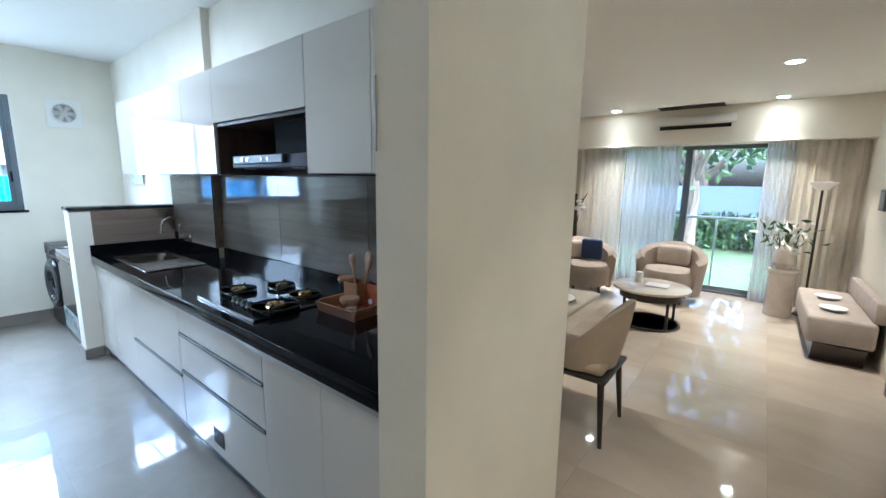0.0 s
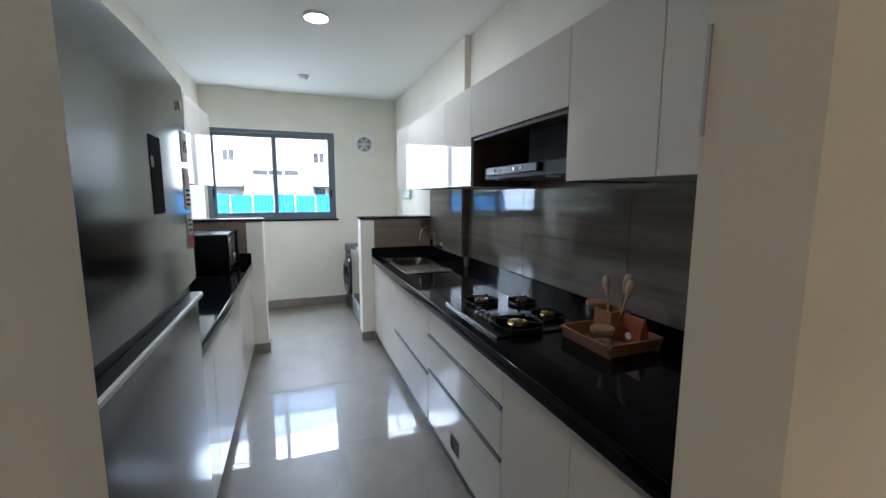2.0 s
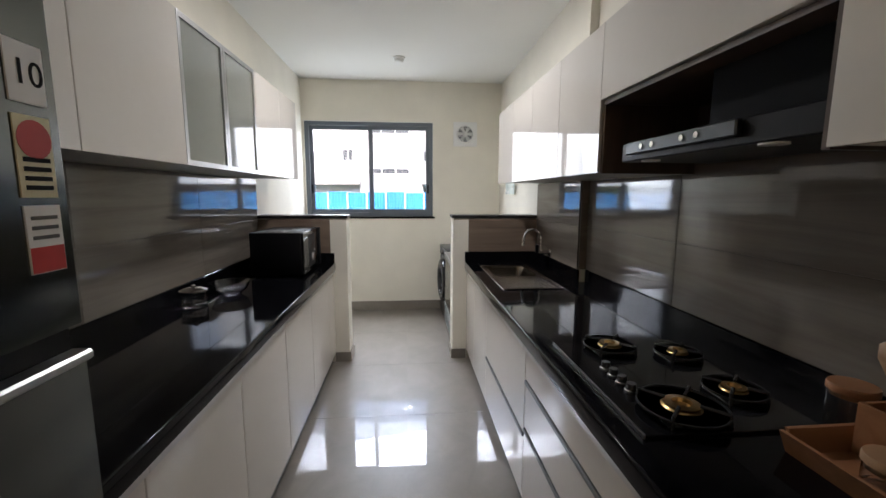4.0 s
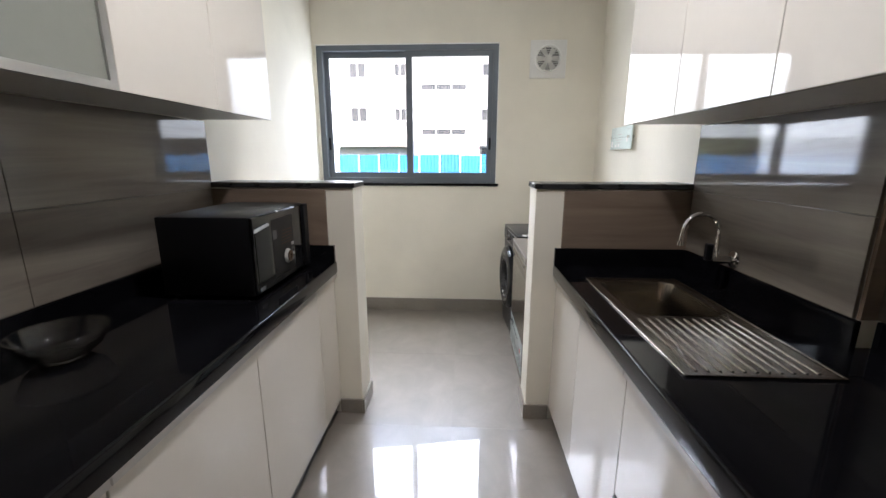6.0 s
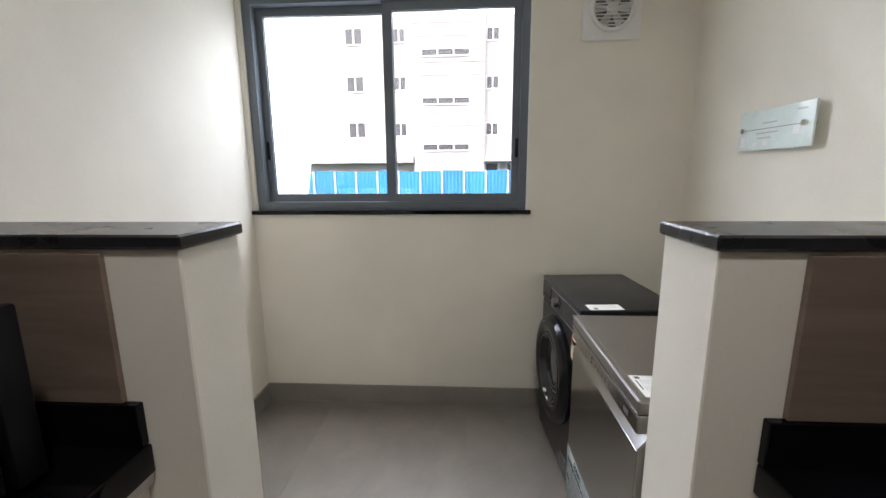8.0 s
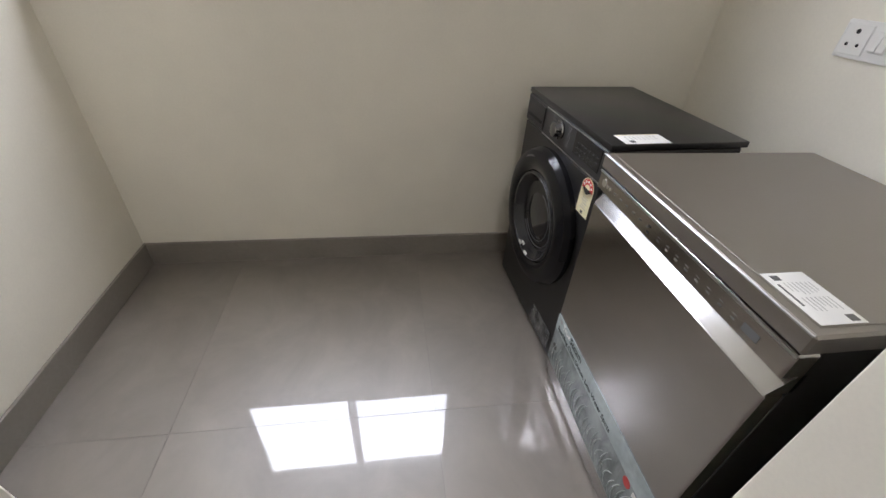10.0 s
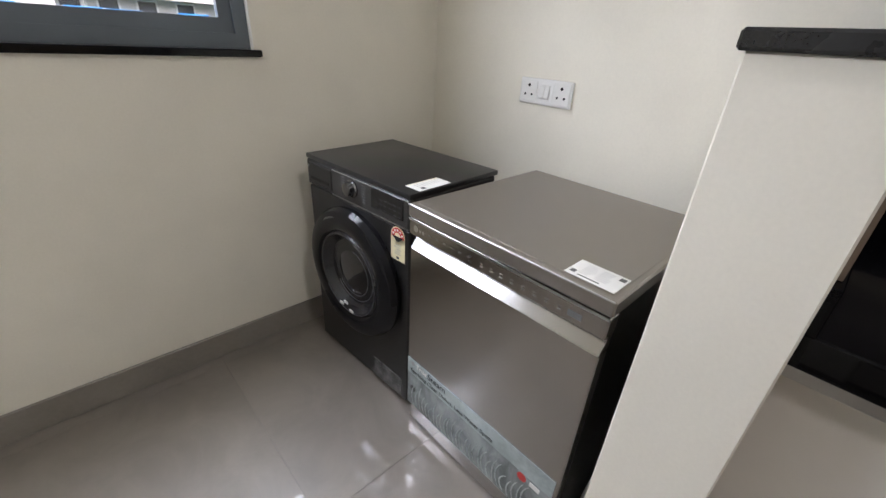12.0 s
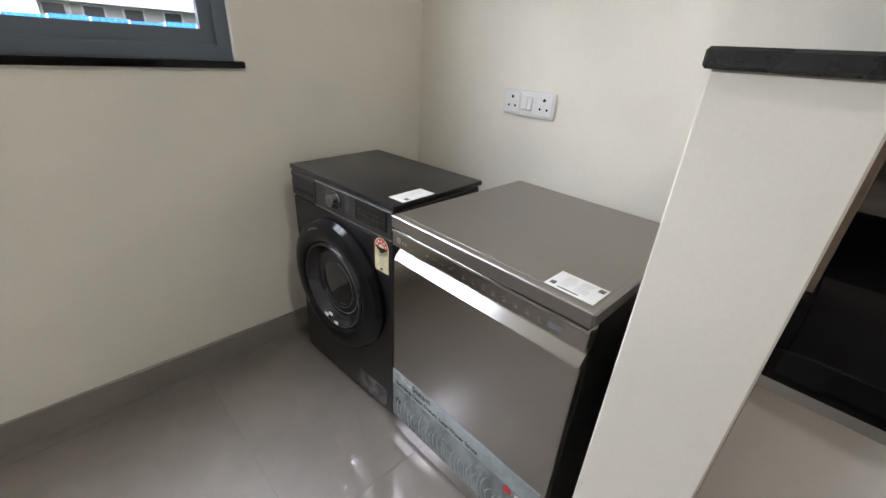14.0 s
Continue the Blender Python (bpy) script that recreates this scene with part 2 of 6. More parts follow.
def tube(bm, points, r, n=10):
    pts = [Vector(p) for p in points]
    rings = []
    for i, p in enumerate(pts):
        d = (pts[min(i + 1, len(pts) - 1)] - pts[max(i - 1, 0)]).normalized()
        q = d.to_track_quat("Z", "Y")
        rr = r[i] if isinstance(r, (list, tuple)) else r
        rings.append([bm.verts.new(p + q @ Vector((rr * math.cos(2 * math.pi * k / n), rr * math.sin(2 * math.pi * k / n), 0)))
                      for k in range(n)])
    for a, b in zip(rings, rings[1:]):
        for k in range(n):
            bm.faces.new((a[k], a[(k + 1) % n], b[(k + 1) % n], b[k]))
    bm.faces.new(rings[0][::-1])
    bm.faces.new(rings[-1])
    return bm


def ring(bm, axis, u0, u1, v0, v1, w, a, b):
    """A rectangular frame of width w, one closed mesh, from a to b along the axis."""
    def at(u, v, d):
        return {"x": (d, u, v), "y": (u, d, v), "z": (u, v, d)}[axis]
    rects = ((u0, u1, v0, v1), (u0 + w, u1 - w, v0 + w, v1 - w))
    loops = []
    for p, q, r, s in rects:
        for d in (a, b):
            loops.append([bm.verts.new(at(*c, d)) for c in ((p, r), (q, r), (q, s), (p, s))])
    oa, ob_, ia, ib = loops
    for k in range(4):
        n = (k + 1) % 4
        for l1, l2 in ((oa, ob_), (ob_, ib), (ib, ia), (ia, oa)):
            bm.faces.new((l1[k], l1[n], l2[n], l2[k]))
    return bm


def holed(bm, outer, inner, z0, z1):
    """A slab with a rectangular hole, one closed mesh."""
    loops = []
    for x0, x1, y0, y1 in (outer, inner):
        for z in (z0, z1):
            loops.append([bm.verts.new((x, y, z)) for x, y in ((x0, y0), (x1, y0), (x1, y1), (x0, y1))])
    oa, ob_, ia, ib = loops
    for k in range(4):
        n = (k + 1) % 4
        for l1, l2 in ((oa, ob_), (ob_, ib), (ib, ia), (ia, oa)):
            bm.faces.new((l1[k], l1[n], l2[n], l2[k]))
    return bm


def prism(bm, pts, axis, a, b):
    """A flat outline of (u, v) pairs drawn out along an axis from a to b."""
    def at(u, v, w):
        return {"x": (w, u, v), "y": (u, w, v), "z": (u, v, w)}[axis]
    lo = [bm.verts.new(at(u, v, a)) for u, v in pts]
    hi = [bm.verts.new(at(u, v, b)) for u, v in pts]
    n = len(pts)
    bm.faces.new(lo[::-1])
    bm.faces.new(hi)
    for k in range(n):
        bm.faces.new((lo[k], lo[(k + 1) % n], hi[(k + 1) % n], hi[k]))
    bmesh.ops.recalc_face_normals(bm, faces=bm.faces[:])
    return bm


def finish(name, bm, material, smooth):
    bmesh.ops.recalc_face_normals(bm, faces=bm.faces[:])
    me = bpy.data.meshes.new(name)
    bm.to_mesh(me)
    bm.free()
    me.materials.append(material)
    if smooth:
        for p in me.polygons:
            p.use_smooth = True
        me.set_sharp_from_angle(angle=radians(35))
    return me


def thing(name, at, label, category, group="", move=(0, 0, 0)):
    """An Empty at its base; move shifts the whole thing from where its parts are written."""
    o = new(name)
    o.location = Vector(at) + Vector(move)
    ORIGIN[o] = Vector(at)
    return tagged(o, label, category, group)


def part(name, bm, material, parent, label="", smooth=True):
    org = ORIGIN[parent]
    bmesh.ops.translate(bm, verts=bm.verts[:], vec=-org)
    o = new(name, finish(name, bm, material, smooth))
    o.parent = parent
    ORIGIN[o] = org
    if label:
        o["label"] = label
    return o


def single(name, bm, material, label, category, group="", smooth=True, kind=""):
    """A thing that is one mesh; its origin sits at the middle of its base."""
    xs = [v.co for v in bm.verts]
    org = Vector(((min(c.x for c in xs) + max(c.x for c in xs)) / 2, (min(c.y for c in xs) + max(c.y for c in xs)) / 2,
                  min(c.z for c in xs)))
    bmesh.ops.translate(bm, verts=bm.verts[:], vec=-org)
    o = new(name, finish(name, bm, material, smooth))
    o.location = org
    ORIGIN[o] = org
    return tagged(o, label, category, group, kind)


def structure(name, boxes, material, label, category, bevel=0.0):
    bm = bmesh.new()
    for b in boxes:
        box(bm, *b, bevel=bevel)
    o = new(name, finish(name, bm, material, False))
    ORIGIN[o] = Vector((0, 0, 0))
    return tagged(o, label, category, kind="structure")


def bx(*a, bevel=0.0, seg=1):
    return box(bmesh.new(), *a, bevel=bevel, seg=seg)


def words(parent, text, size, m, material, name="lettering", depth=0.0004):
    """Raised lettering in the built-in font, as a mesh part of parent."""
    cu = bpy.data.curves.new(name, 'FONT')
    cu.body, cu.size, cu.extrude = text, size, depth
    cu.align_x, cu.align_y = 'LEFT', 'CENTER'
    tmp = bpy.data.objects.new(name, cu)
    scene.collection.objects.link(tmp)
    dg = bpy.context.evaluated_depsgraph_get()
    me = bpy.data.meshes.new_from_object(tmp.evaluated_get(dg))
    bpy.data.objects.remove(tmp)
    bpy.data.curves.remove(cu)
    me.transform(Matrix.Translation(-ORIGIN[parent]) @ m)
    me.materials.clear()
    me.materials.append(material)
    o = new(name, me)
    o.parent = parent
    ORIGIN[o] = ORIGIN[parent]
    return o


CEIL = 2.735
LCEIL = 2.50
XL, XR, XS, XU = -1.155, 1.23, 1.175, 1.19     # kitchen walls: left, hob side, sink side, utility end
YD, YH, YW, HB = -0.50, 3.00, 4.565, 3.178               # doorway, half walls, window wall
WX0, WX1, WZ0, WZ1 = -1.13, 0.372, 1.158, 2.272
YP, XO = 2.14, 1.37                            # column step, outer face of the hob wall
CF, CFL, UX, CAPZ = 0.550, -0.545, 0.820, 1.230   # counter fronts, wall cabinet front, low wall top

# ---- large structure ----
structure("wall_left", [(XL - 0.12, XL, YD, YW + 0.15, -0.02, CEIL)], M_WALL, "smooth cream painted kitchen side wall", "wall")
structure("wall_right", [(XR, XO, YD, YP, -0.02, CEIL), (XS, XO, YP, HB, -0.02, CEIL), (XU, XO, HB, YW + 0.15, -0.02, CEIL)],
          M_WALL, "smooth cream painted kitchen side wall with a stepped column", "wall")
structure("wall_window", [(XL, WX0, YW, YW + 0.15, -0.02, CEIL), (WX1, XU, YW, YW + 0.15, -0.02, CEIL), (WX0, WX1, YW, YW + 0.15, -0.02, WZ0),
                          (WX0, WX1, YW, YW + 0.15, WZ1, CEIL)], M_WALL, "cream painted end wall with a sliding window", "wall")
structure("wall_entrance_left", [(-1.75, -0.370, -0.67, YD, -0.02, CEIL)], M_WALL, "cream painted wall beside the kitchen opening", "wall")
structure("wall_entrance_right", [(0.475, XO, -0.67, YD, -0.02, CEIL)], M_WALL, "cream painted wall end beside the kitchen opening", "wall")
structure("wall_lintel", [(-0.370, 0.475, -0.67, YD, 2.40, CEIL)], M_WALL, "cream painted lintel over the kitchen opening", "wall")
structure("ceiling_kitchen", [(XL - 0.12, XO, YD, YW + 0.15, CEIL, CEIL + 0.1)], M_CEIL, "plain white painted kitchen ceiling", "ceiling")

structure("half_wall_right", [(0.443, XS, YH, HB, 0, CAPZ)], M_WALL, "low cream painted wall end beside the sink counter", "half wall", 0.003)
structure("half_wall_left", [(XL, -0.440, YH, HB, 0, CAPZ)], M_WALL, "low cream painted wall end beside the microwave counter", "half wall", 0.003)
for nm, a, b in (("half_wall_cap_right", 0.434, XS), ("half_wall_cap_left", XL, -0.431)):
    structure(nm, [(a, b, YH - 0.010, HB + 0.008, CAPZ, CAPZ + 0.025)], M_CAPSTONE, "polished black granite coping on the low wall", "coping", 0.004)
structure("skirting", [(XL, XL + 0.012, HB, YW, 0, 0.11), (XL + 0.012, XU, YW - 0.012, YW, 0, 0.11), (XU - 0.012, XU, HB, YW - 0.012, 0, 0.11),
                       (0.431, 0.443, YH - 0.012, HB + 0.012, 0, 0.085), (0.443, 0.56, YH - 0.012, YH, 0, 0.085), (0.443, 0.56, HB, HB + 0.012, 0, 0.085),
                       (-0.440, -0.428, YH - 0.012, HB + 0.012, 0, 0.085), (-0.56, -0.440, YH - 0.012, YH, 0, 0.085), (XL + 0.012, -0.440, HB, HB + 0.012, 0, 0.085)],
          M_SKIRT, "grey stone skirting along the utility walls", "skirting", 0.002)
structure("edge_strip", [(0.472, 0.4755, YD - 0.006, YD + 0.001, 1.56, 1.735)], M_ALU, "slim metal strip on the wall edge", "trim")

# window
def sliding_window(name, x0, x1, z0, z1, y, label):
    w = thing(name, ((x0 + x1) / 2, y, z0), label, "window")
    w["kind"] = "structure"
    f = 0.045
    bm = bmesh.new()
    ring(bm, "y", x0, x1, z0, z1, f, y, y + 0.09)
    part("window_frame", bm, M_WINFRAME, w)
    xm = (x0 + x1) / 2 + 0.01
    s = 0.05
    for a, b, yy in ((x0 + f - 0.01, xm + s / 2, y + 0.05), (xm - s / 2, x1 - f + 0.01, y + 0.015)):
        bm = bmesh.new()
        za, zb = z0 + f - 0.006, z1 - f + 0.006
        ring(bm, "y", a, b, za, zb, s, yy, yy + 0.026)
        sash = part("sash", bm, M_WINFRAME, w)
        pane = part("pane", bx(a + s, b - s, yy + 0.010, yy + 0.015, za + s, zb - s), M_GLASS, sash, "clear glass")
        pane.visible_shadow = False
        hx = a + s / 2 if a < x0 + 0.2 else b - s / 2
        bm = bx(hx - 0.009, hx + 0.009, yy - 0.007, yy, z0 + 0.28, z0 + 0.38, bevel=0.003)
        part("latch", bm, M_BLACK, sash, "black recessed latch")
    return w


sliding_window("window_1", WX0, WX1, WZ0, WZ1, YW + 0.02, "grey aluminium two-pane sliding window above the utility")
structure("window_sill", [(WX0 - 0.03, WX1 + 0.02, YW - 0.018, YW + 0.15, WZ0 - 0.022, WZ0)], M_GRANITE, "thin black granite window sill", "sill", 0.003)
structure("window_reveal", [(WX1 - 0.004, WX1, YW + 0.001, YW + 0.02, WZ0, WZ1 - 0.004), (WX0, WX1, YW + 0.001, YW + 0.02, WZ1 - 0.004, WZ1)], M_CEIL, "white painted window reveal", "trim")


# ---- kitchen: counters ----
def counter(name, x0, x1, y0, y1, hole, label):
    c = thing(name, ((x0 + x1) / 2, (y0 + y1) / 2, 0.82), label, "countertop")
    bm = bmesh.new()
    if hole:
        holed(bm, (x0, x1, y0, y1), hole, 0.802, 0.86)
    else:
        box(bm, x0, x1, y0, y1, 0.802, 0.86, 0.003)
    part("slab", bm, M_GRANITE, c)
    front = x0 if x0 > 0 else x1
    part("nosing", bx(front - 0.006, front + 0.006, y0, y1 - 0.0005, 0.801, 0.861, bevel=0.0055, seg=4), M_GRANITE, c, "rounded polished front edge")
    return c


SINK = (0.642, 1.002, 1.965, 2.755)
cr = counter("countertop", CF, XS, YD, YH, SINK, "long polished black granite countertop with a sink and hob")
part("infill", bx(XS, XR, YD, YP, 0.802, 0.86), M_GRANITE, cr)
part("upstand", bx(XR - 0.018, XR, YD, YP - 0.018, 0.86, 0.945, bevel=0.002), M_GRANITE, cr)
part("upstand", bx(XS - 0.018, XS, YP - 0.018, YH, 0.86, 0.945, bevel=0.002), M_GRANITE, cr)
part("upstand", bx(CF - 0.005, XS - 0.018, YH - 0.018, YH, 0.86, 0.945, bevel=0.002), M_GRANITE, cr)
cl = counter("countertop", XL, CFL, 0.28, YH, None, "polished black granite countertop beside the fridge")
part("upstand", bx(XL, XL + 0.018, 0.28, YH, 0.86, 0.945, bevel=0.002), M_GRANITE, cl)
part("upstand", bx(XL + 0.018, CFL, YH - 0.018, YH, 0.86, 0.945, bevel=0.002), M_GRANITE, cl)


# ---- base cabinets ----
def base_unit(side, y0, y1, fronts, label, back, inner=0.776):
    """side 1: right run, -1: left run. fronts: (y0, y1, z0, z1) each."""
    xf = CF + 0.013 if side > 0 else CFL - 0.013
    u = thing("base_cabinet", ((xf + back) / 2, (y0 + y1) / 2, 0.0), label, "cabinet", "kitchen base cabinets")
    d = side * 0.018
    x_in = xf + d
    part("body", bx(min(x_in, back), max(x_in, back), y0 + 0.001, y1 - 0.001, 0.075, inner), M_CARCASS, u)
    part("plinth", bx(min(xf + side * 0.03, back), max(xf + side * 0.03, back), y0 + 0.001, y1 - 0.001, 0.0, 0.075), M_PROFILE, u, "grey metal plinth")
    part("rail", bx(min(xf - side * 0.012, xf + side * 0.02), max(xf - side * 0.012, xf + side * 0.02), y0, y1, 0.776, 0.802, bevel=0.003), M_RAIL, u,
         "bright metal handle rail")
    for a, b, za, zb, prof in fronts:
        f = part("drawer_front" if prof else "door", bx(min(xf, x_in), max(xf, x_in), a + 0.0015, b - 0.0015, za, zb, bevel=0.0015), M_WHITE, u)
        if prof:
            part("handle", bx(min(xf - side * 0.006, x_in), max(xf - side * 0.006, x_in), a + 0.003, b - 0.003, zb + 0.001, zb + 0.019, bevel=0.003),
                 M_PROFILE, f, "grey metal edge handle")
    return u


LAB = "white gloss base cabinet under the black countertop"
base_unit(1, YD, -0.10, [(YD, -0.10, 0.08, 0.774, 0)], LAB, XR)
base_unit(1, -0.10, 0.31, [(-0.10, 0.31, 0.08, 0.774, 0)], LAB, XR)
du = base_unit(1, 0.31, 1.235, [(0.31, 1.235, 0.645, 0.770, 0), (0.31, 1.235, 0.425, 0.622, 1), (0.31, 1.235, 0.08, 0.402, 1)],
               "white gloss three-drawer base cabinet below the hob", XR)
bm = bmesh.new()
box(bm, 0.5605, 0.5628, 0.74, 0.86, 0.135, 0.225, 0.001)
for k in range(5):
    box(bm, 0.558, 0.5608, 0.747 + k * 0.0225, 0.758 + k * 0.0225, 0.142, 0.218)
part("vent_grille", bm, M_PROFILE, du, "small grey vent grille")
base_unit(1, 1.24, 2.10, [(1.24, 2.10, 0.39, 0.774, 0), (1.24, 2.10, 0.08, 0.367, 1)], "white gloss two-drawer base cabinet", XR, 0.62)
base_unit(1, 2.10, 2.57, [(2.10, 2.57, 0.08, 0.774, 0)], LAB, XS, 0.62)
base_unit(1, 2.57, YH, [(2.57, YH - 0.002, 0.08, 0.774, 0)], LAB, XS, 0.62)
for a, b in ((0.28, 0.55), (0.55, 1.10), (1.10, 1.65), (1.65, 2.204), (2.204, 2.756), (2.756, YH)):
    base_unit(-1, a, b, [(a, b - 0.001, 0.08, 0.774, 0)], "white gloss base cabinet beside the fridge run", XL)


# ---- wall cabinets ----
def wall_unit(side, xf, back, y0, y1, z0, z1, label, glass=False):
    u = thing("wall_cabinet", ((xf + back) / 2, (y0 + y1) / 2, z0), label, "cabinet", "kitchen wall cabinets")
    d = side * 0.018
    if not glass:
        part("body", bx(min(xf + d, back), max(xf + d, back), y0 + 0.0005, y1 - 0.0005, z0 + 0.004, z1), M_CARCASS, u)
        part("door", bx(min(xf, xf + d), max(xf, xf + d), y0 + 0.0012, y1 - 0.0012, z0, z1, bevel=0.0015), M_WHITE, u)
        return u
    bm = bx(min(xf + d, back), max(xf + d, back), y0 + 0.0005, y1 - 0.0005, z0 + 0.004, z1)
    part("body", bm, M_CARCASS, u)
    bm = bmesh.new()
    s = 0.022
    a, b = min(xf, xf + d), max(xf, xf + d)
    ring(bm, "x", y0 + 0.001, y1 - 0.001, z0, z1, s, a, b)
    dr = part("door", bm, M_ALU, u, "aluminium-framed glass door")
    part("pane", bx(a + 0.006, a + 0.011, y0 + s, y1 - s, z0 + s, z1 - s), M_FROST, dr, "grey frosted glass")
    return u


M_FROST = surf("grey_lacquered_glass", (0.26, 0.27, 0.24), 0.06, var=0.02, scale=1.0, fine=40, bump=0.0, rvar=0.02, coat=0.5)
WLAB = "white gloss wall cabinet above the counter"
UT = 2.085
for a, b in ((YD, -0.10), (-0.10, 0.314)):
    wall_unit(1, UX, XR, a, b, 1.518, UT, WLAB)
wall_unit(1, UX, XR, 0.314, 1.206, 1.797, UT, "white gloss lift-up wall cabinet above the cooker hood")
wall_unit(1, UX, XR, 1.206, 1.65, 1.518, UT, WLAB)
for a, b in ((1.65, 2.10), (2.10, 2.55), (2.55, 3.0)):
    wall_unit(1, UX, XS - 0.013, a, b, 1.518, UT, WLAB)
for a, b in ((0.28, 0.815), (0.815, 1.345)):
    wall_unit(-1, -0.808, XL, a, b, 1.543, 2.13, WLAB)
wall_unit(-1, -0.808, XL, YD, -0.13, 1.82, 2.13, "white gloss wall cabinet above the fridge")
wall_unit(-1, -0.808, XL, -0.13, 0.278, 1.82, 2.13, "white gloss wall cabinet above the fridge")
for a, b in ((1.345, 1.735), (1.735, 2.13)):
    wall_unit(-1, -0.808, XL, a, b, 1.543, 2.13, "aluminium-framed grey glass wall cabinet", True)
for a, b in ((2.13, 2.57), (2.57, 2.99)):
    wall_unit(-1, -0.808, XL, a, b, 1.543, 2.13, WLAB)

# hood niche lining and cooker hood
nl = thing("hood_niche", (1.03, 0.73, 1.50), "dark brown laminate open niche around the cooker hood", "cabinet")
part("side_panel", bx(UX + 0.012, XR, 0.315, 0.331, 1.515, 1.793), M_DARKWOOD, nl)
part("side_panel", bx(UX + 0.012, XR, 1.189, 1.205, 1.515, 1.793), M_DARKWOOD, nl)
part("top_panel", bx(UX + 0.012, XR, 0.331, 1.189, 1.777, 1.793), M_DARKWOOD, nl)
part("back_panel", bx(XR - 0.012, XR, 0.331, 1.189, 1.515, 1.777), M_DARKWOOD, nl)
hd = thing("cooker_hood", (1.0, 0.73, 1.50), "black cooker hood with a steel pull-out front bar", "cooker hood", move=(-0.043, 0, 0.015))
part("body", bx(0.905, XR + 0.028, 0.335, 1.10, 1.535, 1.60, bevel=0.004), M_BLACK, hd)
part("chimney", bx(0.96, XR + 0.028, 0.40, 0.735, 1.6005, 1.762), surf("matt_black_enamel", (0.008, 0.008, 0.008), 0.65, var=0.1, fine=200, spec=0.04), hd)
fb = part("front_bar", bx(0.885, 0.9045, 0.55, 1.04, 1.556, 1.598, bevel=0.004), surf("smoked_steel_bar", (0.075, 0.08, 0.085), 0.3, metal=0.8, var=0.05, bump=0.0), hd, "smoked steel front bar")
for yy in (0.68, 0.74, 0.88, 0.94):
    part("button", cyl(bmesh.new(), (0.886, yy, 1.577), (0.880, yy, 1.577), 0.009, n=14), M_CHROME, fb)
for yy in (0.50, 0.97):
    part("hood_lamp", cyl(bmesh.new(), (0.94, yy, 1.536), (0.94, yy, 1.530), 0.03, n=16), M_WPLAST, hd)

# splashback tiles
for nm, x, ya, yb in (("splashback_hob", XR, YD, YP), ("splashback_sink", XS, YP + 0.0005, YH)):
    base = structure(nm, [(x - 0.004, x - 0.0005, ya, yb, 0.946, 1.517)], M_GROUT, "brown-grey wood-look wall tiling", "splashback")
    n = max(1, round((yb - ya) / 0.8))
    for k in range(n):
        for r, (za, zb) in enumerate(((0.947, 1.225), (1.227, 1.517))):
            a = ya + (yb - ya) * k / n + (0.001 if k else 0)
            b = ya + (yb - ya) * (k + 1) / n - 0.001
            part("tile", bx(x - 0.012, x - 0.004, a, b, za, zb, bevel=0.001), M_SPLASH, base, smooth=False)
base = structure("splashback_left", [(XL + 0.0005, XL + 0.004, 0.28, YH, 0.946, 1.542)], M_GROUT, "brown-grey wood-look wall tiling", "splashback")
for k in range(3):
    for za, zb in ((0.947, 1.225), (1.227, 1.542)):
        part("tile", bx(XL + 0.004, XL + 0.012, 0.28 + 0.90666 * k + 0.001, 0.28 + 0.90666 * (k + 1) - 0.001, za, zb, bevel=0.001), M_SPLASH, base, smooth=False)
structure("splashback_step", [(XS, XR - 0.013, YP - 0.012, YP - 0.0005, 0.946, 1.517)], M_TILEDARK, "brown tile on the column return", "splashback")
for nm, a, b in (("half_wall_tile_right", 0.575, XS - 0.013), ("half_wall_tile_left", XL + 0.013, -0.575)):
    structure(nm, [(a, b, YH - 0.012, YH - 0.0005, 0.946, CAPZ - 0.007)], M_TILEDARK, "brown wood-look tile on the low wall", "splashback", 0.001)


# ---- fridge ----
fr = thing("fridge", (-0.76, -0.11, 0.0), "tall dark steel top-freezer fridge with energy stickers", "fridge")
FX = -0.416
part("body", bx(-1.12, FX - 0.065, -0.485, 0.255, 0.03, 1.72, bevel=0.006), M_GRAPHITE, fr)
part("plinth", bx(-1.08, FX - 0.09, -0.46, 0.25, 0.0, 0.03), M_BLACK, fr)


def fridge_door(z0, z1):
    bm = bmesh.new()
    n = 16
    pts = []
    for k in range(n + 1):
        u = k / n
        pts.append((FX - 0.012 + 0.012 * (1 - (2 * u - 1) ** 2), -0.487 + u * 0.745))
    pts += [(FX - 0.062, 0.258), (FX - 0.062, -0.487)]
    prism(bm, pts, "z", z0, z1)
    return part("door", bm, M_FRIDGE, fr, "dark brushed steel door")


ft = fridge_door(1.238, 1.74)
fl = fridge_door(0.045, 1.198)
part("handle_recess", bx(FX - 0.06, FX - 0.03, -0.485, 0.256, 1.198, 1.238), M_BLACK, fr, "black handle recess")
part("handle_trim", bx(FX - 0.03, FX + 0.003, -0.486, 0.257, 1.183, 1.199, bevel=0.004), M_ALU, fl, "silver edge trim")
part("door_panel", bx(FX - 0.004, FX + 0.0012, -0.090, -0.022, 1.425, 1.575, bevel=0.0005), M_INK, ft, "black recessed door panel")
part("tag", bx(FX - 0.001, FX + 0.002, -0.088, -0.074, 1.515, 1.535), M_GREYINKPALE, ft)
part("badge", cyl(bmesh.new(), (FX - 0.006, 0.19, 1.68), (FX - 0.002, 0.19, 1.68), 0.012, n=18), M_CHROME, ft)
